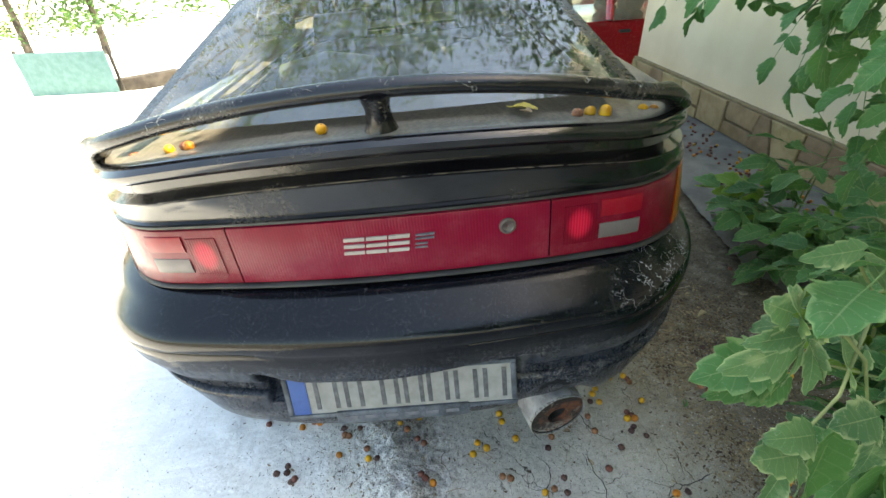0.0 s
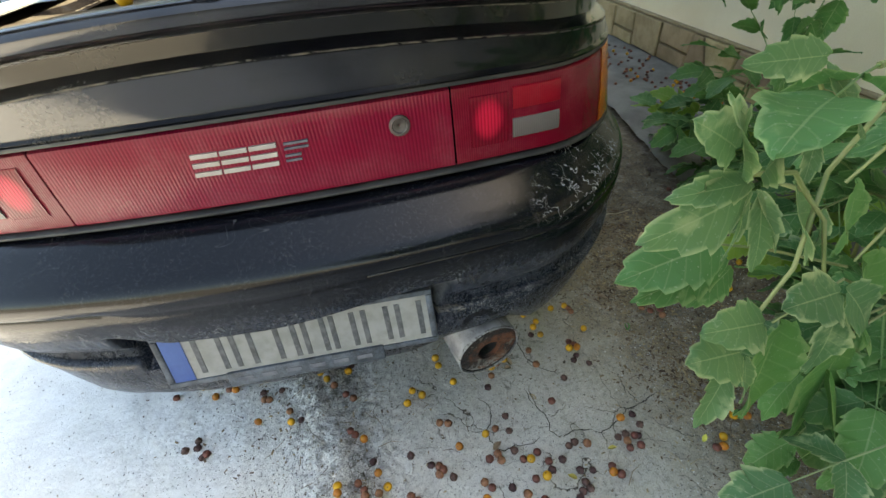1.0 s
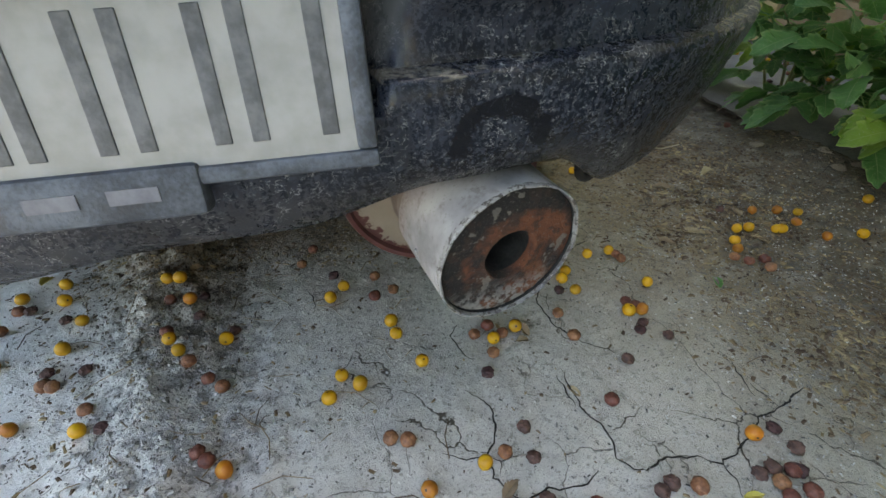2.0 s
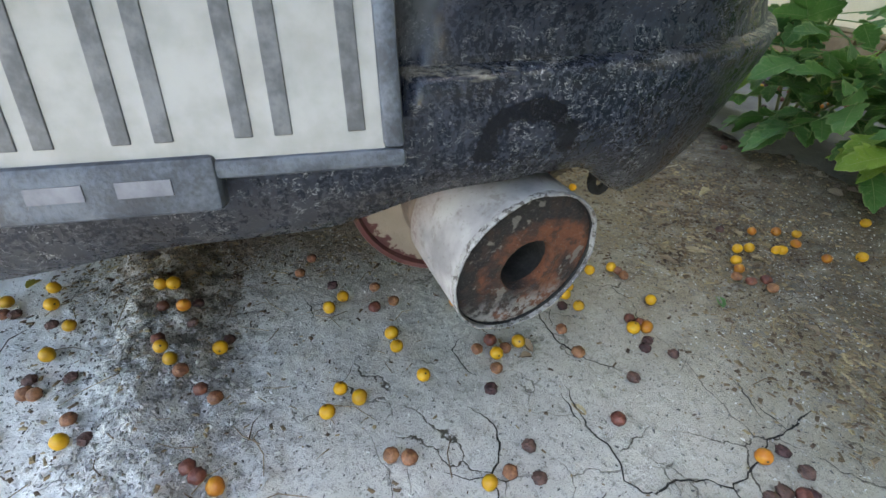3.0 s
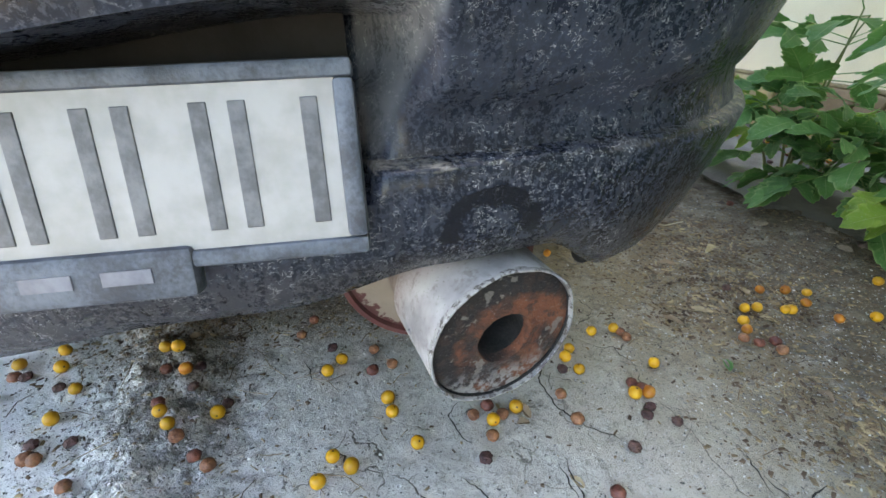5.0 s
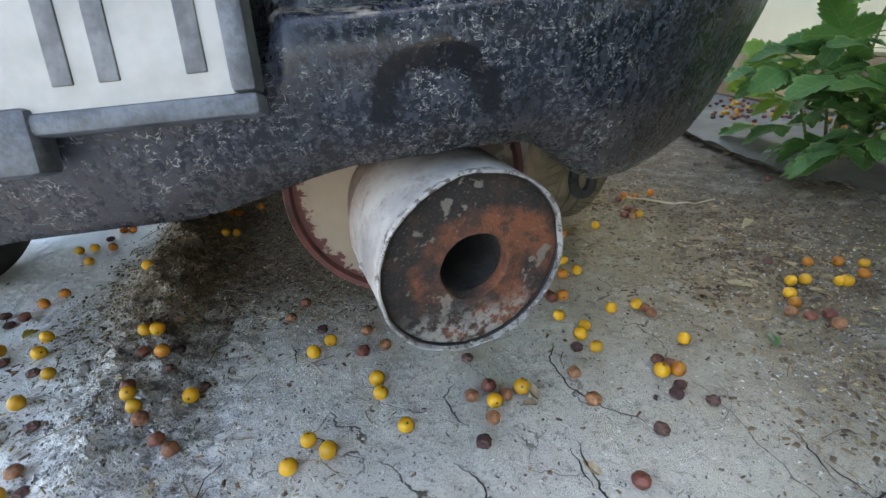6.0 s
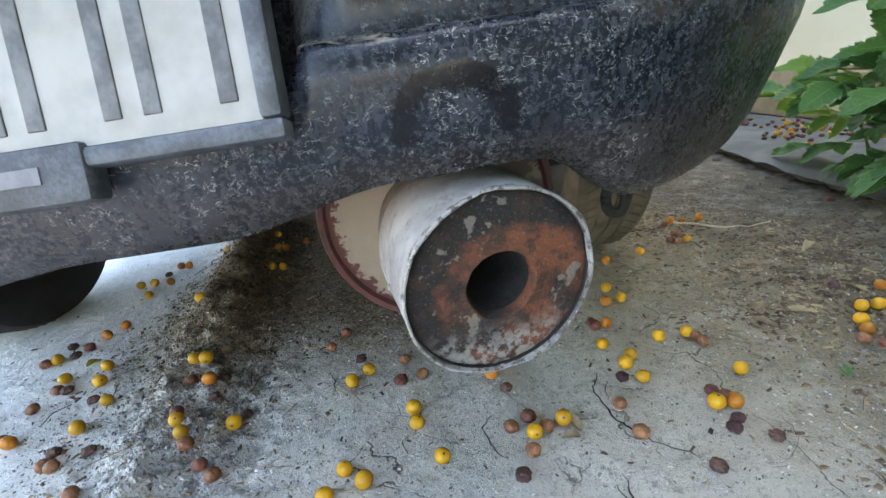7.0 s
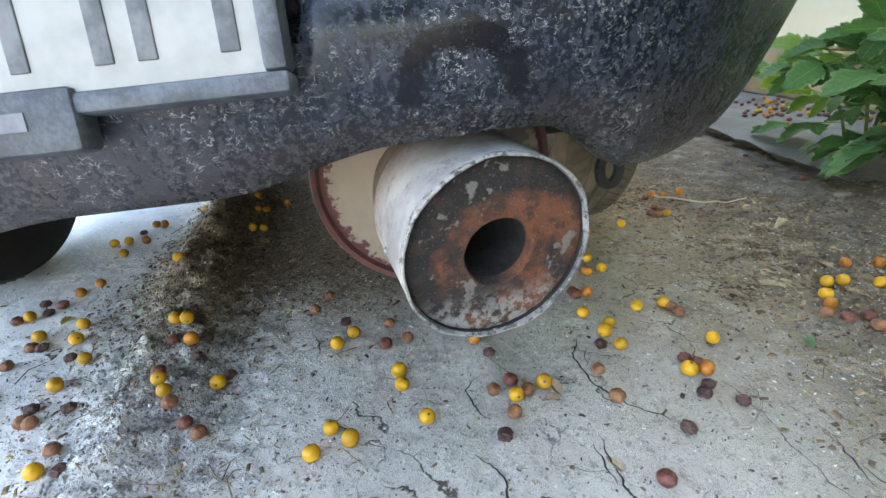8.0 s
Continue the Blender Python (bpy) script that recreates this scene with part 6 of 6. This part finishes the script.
# ================= litter =================
def litter(name, label, count, area, rnd, size, material, flat=0.35, weight=None):
    vs, fs = [], []
    made = 0
    while made < count:
        x, y = rnd.uniform(area[0], area[1]), rnd.uniform(area[2], area[3])
        if weight and rnd.random() > weight(x, y):
            continue
        made += 1
        s, ang = size * rnd.uniform(0.35, 1.25) ** 1.5, rnd.uniform(0, 6.28)
        l, w, h = s * rnd.uniform(0.8, 2.0), s * rnd.uniform(0.4, 0.9), s * flat * rnd.uniform(0.5, 1.3)
        z = ground_height(x, y) - 0.2 * h
        n = len(vs)
        for dx, dy, dz in ((-1, -1, 0), (1, -0.8, 0), (0.9, 1, 0), (-0.8, 0.9, 0), (-0.6, -0.5, 1), (0.6, -0.4, 1), (0.4, 0.5, 0.8), (-0.5, 0.5, 1.1)):
            px, py = dx * l / 2 * rnd.uniform(0.7, 1.1), dy * w / 2 * rnd.uniform(0.7, 1.1)
            vs.append((x + px * math.cos(ang) - py * math.sin(ang), y + px * math.sin(ang) + py * math.cos(ang), z + dz * h))
        for q in ((0, 1, 5, 4), (1, 2, 6, 5), (2, 3, 7, 6), (3, 0, 4, 7), (4, 5, 6, 7)):
            fs.append(tuple(n + i for i in q))
    data = bpy.data.meshes.new(name)
    data.from_pydata(vs, [], fs)
    data.materials.append(material)
    return tagged(new(name, data), label, name, kind="stuff")


rnd = random.Random(5)
dirt = lambda x, y: (1 - 0.85 * smooth01((y - 0.4) / 0.25)) * (0.05 + 0.24 * smooth01((x - 0.05) / 0.1) + 0.95 * math.exp(-(((x + 0.10) / 0.22) ** 2)) * smooth01((y + 0.5) / 0.4) + 0.1 * smooth01((x - 0.75) / 0.3))  # noqa: E731
litter("grit", "loose grey grit and crumbs on the concrete", 30000, (-1.0, 1.4, -0.6, 1.3), rnd, 0.0029, GRIT, 0.5, dirt)
litter("litter", "dry brown plant litter and bark crumbs", 2000, (-0.9, 1.4, -0.5, 1.4), rnd, 0.0065, DEBRIS, 0.25, dirt)
track = lambda x, y: math.exp(-(((x + 0.07 + 0.10 * (y - 0.3)) / 0.10) ** 2))  # noqa: E731
litter("clods", "crumbled soil clods in the wheel track, shaded darker by colour towards the car", 8000, (-0.35, 0.25, -0.4, 1.3), rnd, 0.0046, CLOD, 0.75, track)
litter("chips", "brown bark chips and dry fibres under the car", 6000, (-0.3, 0.60, 0.40, 1.35), rnd, 0.008, DEBRIS, 0.16)
litter("verge_litter", "dry leaf crumbs and stones along the verge", 9000, (0.65, 1.5, -0.4, 1.4), rnd, 0.0055, DEBRIS, 0.3, lambda x, y: smooth01((x - 0.6) / 0.5))
heaps = lambda x, y: max(math.exp(-((x - a) ** 2 + (y - b) ** 2) / r ** 2) for a, b, r in ((1.06, 0.44, 0.16), (0.90, 0.35, 0.07), (0.96, 0.86, 0.12), (0.97, 0.02, 0.12), (1.15, 0.62, 0.15)))  # noqa: E731
litter("leaf_crumbs", "heaps of brown leaf crumbs among the plums", 4600, (0.7, 1.4, -0.2, 1.1), rnd, 0.0095, DEBRIS, 0.25, heaps)
bm = bmesh.new()
for k in range(260):
    x, y = rnd.triangular(0.6, 1.45, 1.2), rnd.uniform(-0.3, 1.3)
    if k > 120:
        x, y = rnd.gauss(0.0, 0.16), rnd.uniform(-0.1, 1.25)
    a = rnd.uniform(0, 6.28)
    l = rnd.uniform(0.012, 0.07)
    z = ground_height(x, y) + 0.002
    dx, dy = l * math.cos(a), l * math.sin(a)
    tube(bm, [(x, y, z), (x + dx * 0.5 - dy * 0.1, y + dy * 0.5 + dx * 0.1, z + 0.004), (x + dx, y + dy, ground_height(x + dx, y + dy) + 0.002)], [0.0009, 0.0008, 0.0005], 4)
tagged(link("twigs", bm, DEBRIS), "thin dry twigs and straw scattered on the ground", "twigs", kind="stuff")
# one long dry stalk
bm = bmesh.new()
stalk = curve((0.985, 0.866, 0.006), (1.06, 0.74, 0.004), (1.21, 0.772, 0.007))
tube(bm, [p + Vector((0, 0, ground_height(p.x, p.y))) for p in stalk], [0.0032 - 0.0002 * k for k in range(10)], 6)
tagged(link("dry_stalk", bm, STRAW), "long bent dry stalk lying on the dirt", "stalk")


def scrap(x, y, size, material, label, z=None, seed=0):
    """A small curled piece of leaf."""
    r = random.Random(seed)
    bm = bmesh.new()
    leaflet(bm, Matrix.Identity(4), size, size * r.uniform(0.45, 0.65), fold=r.uniform(0.3, 0.9), droop=r.uniform(-0.6, 0.3), seed=seed)
    thick(bm, 0.0006)
    ob = link("leaf_scrap", bm, material)
    low = min(v.co.z for v in ob.data.vertices)
    ob.matrix_basis = pose(x, y, (ground_height(x, y) if z is None else z) - low, 0, 0, r.uniform(0, 360))
    return tagged(ob, label, "leaf", "leaf scraps")


for k, (x, y, size, kind) in enumerate((
    (-0.044, 0.426, 0.034, "d"), (-0.03, 0.44, 0.022, "d"), (0.482, 0.157, 0.026, "d"), (0.924, 0.376, 0.045, "d"), (0.878, 0.327, 0.04, "d"), (-0.328, 0.461, 0.03, "y"),
    (0.477, 0.149, 0.022, "d"), (0.508, 0.031, 0.024, "d"), (0.629, -0.142, 0.020, "y"), (0.86, -0.185, 0.020, "y"), (0.538, 0.421, 0.02, "d"), (0.548, -0.267, 0.030, "y"),
    (0.524, -0.192, 0.022, "y"), (0.353, -0.08, 0.03, "d"), (0.872, 0.19, 0.034, "g"), (1.02, 0.55, 0.04, "d"), (1.1, 0.42, 0.035, "d"), (1.18, 0.6, 0.04, "d"), (1.08, 0.3, 0.036, "d"), (0.98, 0.12, 0.03, "d"),
)):
    scrap(x, y, size, {"d": DRY, "y": YELLOWED, "g": LEAF}[kind], {"d": "curled beige dry leaf scrap on the ground", "y": "yellowed leaf scrap on the concrete", "g": "small green leaf fallen on the concrete"}[kind], seed=k)
scrap(0.275, 0.085, 0.055, YELLOWED, "pale yellow leaf lying on the car's deck", z=1.026, seed=91)
scrap(0.245, 0.09, 0.03, DRY, "dry leaf scrap lying on the car's deck", z=1.026, seed=92)

# broken lumps along the apron's edge
lump_data = []
for s in range(4):
    bm = bmesh.new()
    bmesh.ops.create_icosphere(bm, subdivisions=2, radius=1.0)
    for v in bm.verts:
        v.co *= 1 + 0.45 * noise.noise(v.co * 1.3 + Vector((7 * s, 0, 0)))
        v.co.z *= 0.65
    ob = link("lump", bm, RUBBLE, sharp=25)
    lump_data.append(ob.data)
    bpy.data.objects.remove(ob)
for k in range(46):
    y = rnd.uniform(-0.2, 2.2)
    x = apron_edge(y) - abs(rnd.gauss(0, 0.08)) + 0.05
    size = rnd.uniform(0.004, 0.02)
    ob = new("rubble_stone", rnd.choice(lump_data))
    ob.matrix_basis = pose(x, y, ground_height(x, y) + 0.1 * size, rnd.uniform(-30, 30), rnd.uniform(-30, 30), rnd.uniform(0, 360)) @ Matrix.Diagonal((size, size, size, 1))
    tagged(ob, "broken cement lump beside the apron's edge", "stone", "rubble along the apron")

# ================= beyond the car =================
red = thing("red_car", "bright red parked car beside the house corner", "car", at=(2.30, 5.25, -0.30))
bm = bmesh.new()
prof = [(-2.0, 0.25), (-2.05, 0.55), (-1.95, 0.78), (-1.2, 0.86), (1.3, 0.90), (1.9, 0.80), (2.05, 0.55), (2.0, 0.25)]
rows = []
for y, inset in ((-0.80, 0.06), (-0.83, 0.0), (-0.80, 0.02), (0, 0.02), (0.80, 0.02), (0.83, 0), (0.80, 0.06)):
    rows.append([(x * (1 - inset * 0.4), y, 0.55 + (z - 0.55) * (1 - inset)) for x, z in prof])
shell = sheet(bm, rows)
bm.faces.new(shell[0]), bm.faces.new(shell[-1][::-1])
for p, q in zip(shell, shell[1:]):
    bm.faces.new((p[0], q[0], q[-1], p[-1]))
part("body", bm, RED_PAINT, red, "bright red body")
bm = bmesh.new()
cab = [(-1.35, 0.86), (-0.75, 1.36), (0.55, 1.38), (1.2, 0.90)]
for s in (-1, 1):
    for i, w in ((0, 0.05), (1, 0.05), (2, 0.05)):
        a, b = cab[i], cab[i + 1]
        tube(bm, [(a[0], s * 0.78, a[1]), (b[0] if i != 1 else b[0], s * (0.66 if i < 2 else 0.78), b[1])] if i == 0 else [(a[0], s * 0.66, a[1]), (b[0], s * (0.66 if i == 1 else 0.78), b[1])], 0.035, 8)
    tube(bm, [(-0.05, s * 0.79, 0.88), (-0.05, s * 0.66, 1.37)], 0.04, 8)
sheet(bm, [[(x, y, 1.39 - 0.03 * abs(y)) for y in (-0.66, -0.3, 0, 0.3, 0.66)] for x in (-0.78, -0.3, 0.2, 0.58)])
part("roof_frame", bm, RED_PAINT, red, "red roof and pillars")
for s in (-1, 1):
    for a, b, c, d in ((-1.3, -0.05, -0.76, -0.05), (-0.05, 1.15, -0.05, 0.55)):
        bm = bmesh.new()
        sheet(bm, [[(a, s * 0.78, 0.87), (b, s * 0.78, 0.88)], [(c, s * 0.67, 1.35), (d, s * 0.67, 1.36)]])
        part("side_window", bm, GLASS, red, "dark side window").visible_shadow = False
for x in (-0.95, 0.12):
    for s in (-1, 1):
        bm = bmesh.new()
        box(bm, x - 0.06, x + 0.06, s * 0.83 - 0.015, s * 0.83 + 0.015, 0.76, 0.79, bevel=0.006)
        part("door_handle", bm, TRIM, red, "black door handle")
for x in (-0.45, 0.35):
    for s in (-0.35, 0.35):
        bm = tube(bmesh.new(), [(x, s - 0.12, 1.0), (x, s - 0.1, 1.0), (x, s + 0.1, 1.0), (x, s + 0.12, 1.0)], [0.06, 0.11, 0.11, 0.06], 12)
        box(bm, x - 0.08, x + 0.08, s - 0.22, s + 0.22, 0.4, 0.93, bevel=0.04)
        part("seat", bm, SEAT, red, "dark seat with headrest")
for x in (-1.25, 1.3):
    for s in (-0.74, 0.74):
        bm = bmesh.new()
        lathe(bm, [(0.17, -0.07), (0.26, -0.08), (0.285, -0.06), (0.285, 0.06), (0.26, 0.08), (0.17, 0.07), (0.1, 0.05), (0.01, 0.05)], pose(x, s, 0.285, 90 if s < 0 else -90, 0, 0), 30)
        part("tyre", bm, RUBBER, red)

# wall out of view, added only to cast shade over the red car
bm = bmesh.new()
box(bm, 5.0, 5.3, CORNER_Y, 11.0, -0.9, 6.6)
tagged(link("wall_far", bm, WALL, False), "unseen cream wall added to keep the sun off the red car", "wall", kind="structure")

# far yard, in full sun
rnd = random.Random(8)
tall_tree = thing("tall_tree", "tall leafy tree standing ahead of the car", "tree", at=(-0.6, 9.0, -0.62))
bm = bmesh.new()
tube(bm, curve((0, 0, -0.1), (0.2, -0.6, 3.0), (0.4, -2.2, 6.2)), [0.2 - 0.015 * k for k in range(10)], 12)
part("trunk", bm, BARK, tall_tree)
centres = []
for k in range(15):
    end = Vector((-4.8 + 8.8 * k / 14 + rnd.uniform(-0.3, 0.3), rnd.uniform(-6.2, -2.5), rnd.uniform(5.0, 7.8)))
    pts = curve((0.3, -1.4, 4.6), (0.4 + 0.5 * end.x, -2.6, 6.0), end, 9)
    bm = bmesh.new()
    tube(bm, pts, [0.035 - 0.003 * j for j in range(10)], 7)
    part("limb", bm, BARK, tall_tree)
    centres += [(p + Vector((rnd.gauss(0, 0.45), rnd.gauss(0, 0.45), rnd.gauss(0, 0.4))), rnd.uniform(0.4, 0.8)) for p in pts[3:] for j in range(2) if end.x > -0.4 or rnd.random() < 0.5]
tagged(crown_mesh("crown", centres, 140, rnd, 0.11, tall_tree), "", kind="stuff")
for (x, y), tall, wide in (((-8.6, 11.6), 3.8, 1.3), ((-7.2, 12.2), 3.0, 0.9), ((-3.2, 11.5), 4.5, 1.7), ((0.5, 14.0), 5.0, 2.2), ((4.5, 15.0), 5.5, 2.4), ((-9.5, 10.0), 5.0, 2.0)):
    z = ground_height(x, y)
    t = thing("tree", "sunlit green tree across the yard", "tree", "trees round the yard", (x, y, z))
    bm = bmesh.new()
    tube(bm, curve((0, 0, -0.05), (0.1, 0.05, tall * 0.3), (-0.1, 0.1, tall * 0.75)), [0.10 - 0.008 * k for k in range(10)], 9)
    part("trunk", bm, BARK, t)
    for k in range(5):
        a = rnd.uniform(0, 6.28)
        bm = bmesh.new()
        tube(bm, curve((0.03, 0.03, tall * 0.35), (0.4 * wide * math.cos(a), 0.4 * wide * math.sin(a), tall * 0.5), (0.8 * wide * math.cos(a), 0.8 * wide * math.sin(a), tall * rnd.uniform(0.6, 0.9))), [0.045 - 0.004 * k2 for k2 in range(10)], 6)
        part("limb", bm, BARK, t)
    cs = [((rnd.gauss(0, 0.5) * wide, rnd.gauss(0, 0.5) * wide, tall * rnd.uniform(0.16, 1.0)), rnd.uniform(0.35, 0.6)) for k in range(30)]
    tagged(crown_mesh("crown", cs, 110, rnd, 0.14, t), "", kind="stuff")
sheet_fence = thing("sheet_fence", "pale green sheet-metal fence panel standing in the sun", "fence", at=(-6.15, 7.75, ground_height(-6.15, 7.75)))
bm = bmesh.new()
sheet(bm, [[Vector((0.075 * k, 0.02 * (k % 2) - 0.008 * k, z)) for k in range(21)] for z in (0.0, 0.72)])
thick(bm, 0.004)
part("sheet", bm, MINT, sheet_fence)
for x in (0.0, 1.45):
    bm = bmesh.new()
    box(bm, x - 0.02, x + 0.02, 0.03, 0.07, -0.05, 0.76, bevel=0.004)
    part("post", bm, WOOD, sheet_fence)
plank = thing("plank", "weathered dark plank lying on the sunny ground", "plank", at=(-4.45, 8.2, ground_height(-4.45, 8.2) + 0.1))
bm = bmesh.new()
box(bm, -0.55, 0.55, -0.12, 0.12, -0.10, 0.12, pose(0, 0, 0, 0, 0, 40), 0.02)
part("board", bm, WOOD, plank)
far_house = thing("far_house", "low pale house across the yard", "house", at=(-17.0, 15.0, -0.66))
bm = bmesh.new()
box(bm, -4, 4, 0, 4, 0, 2.8)
part("wall", bm, WALL, far_house, smooth=False)
bm = bmesh.new()
rows = [[(-4.3, -0.4, 2.75), (4.3, -0.4, 2.75)], [(-4.3, 2, 4.0), (4.3, 2, 4.0)], [(-4.3, 4.4, 2.75), (4.3, 4.4, 2.75)]]
sheet(bm, rows)
thick(bm, 0.08)
part("roof", bm, STONE, far_house, smooth=False)
for x in (-2.2, 0.4, 2.6):
    bm = bmesh.new()
    box(bm, x - 0.5, x + 0.5, -0.03, 0.02, 1.0, 2.1, bevel=0.01)
    part("window", bm, WOOD, far_house, "dark window")
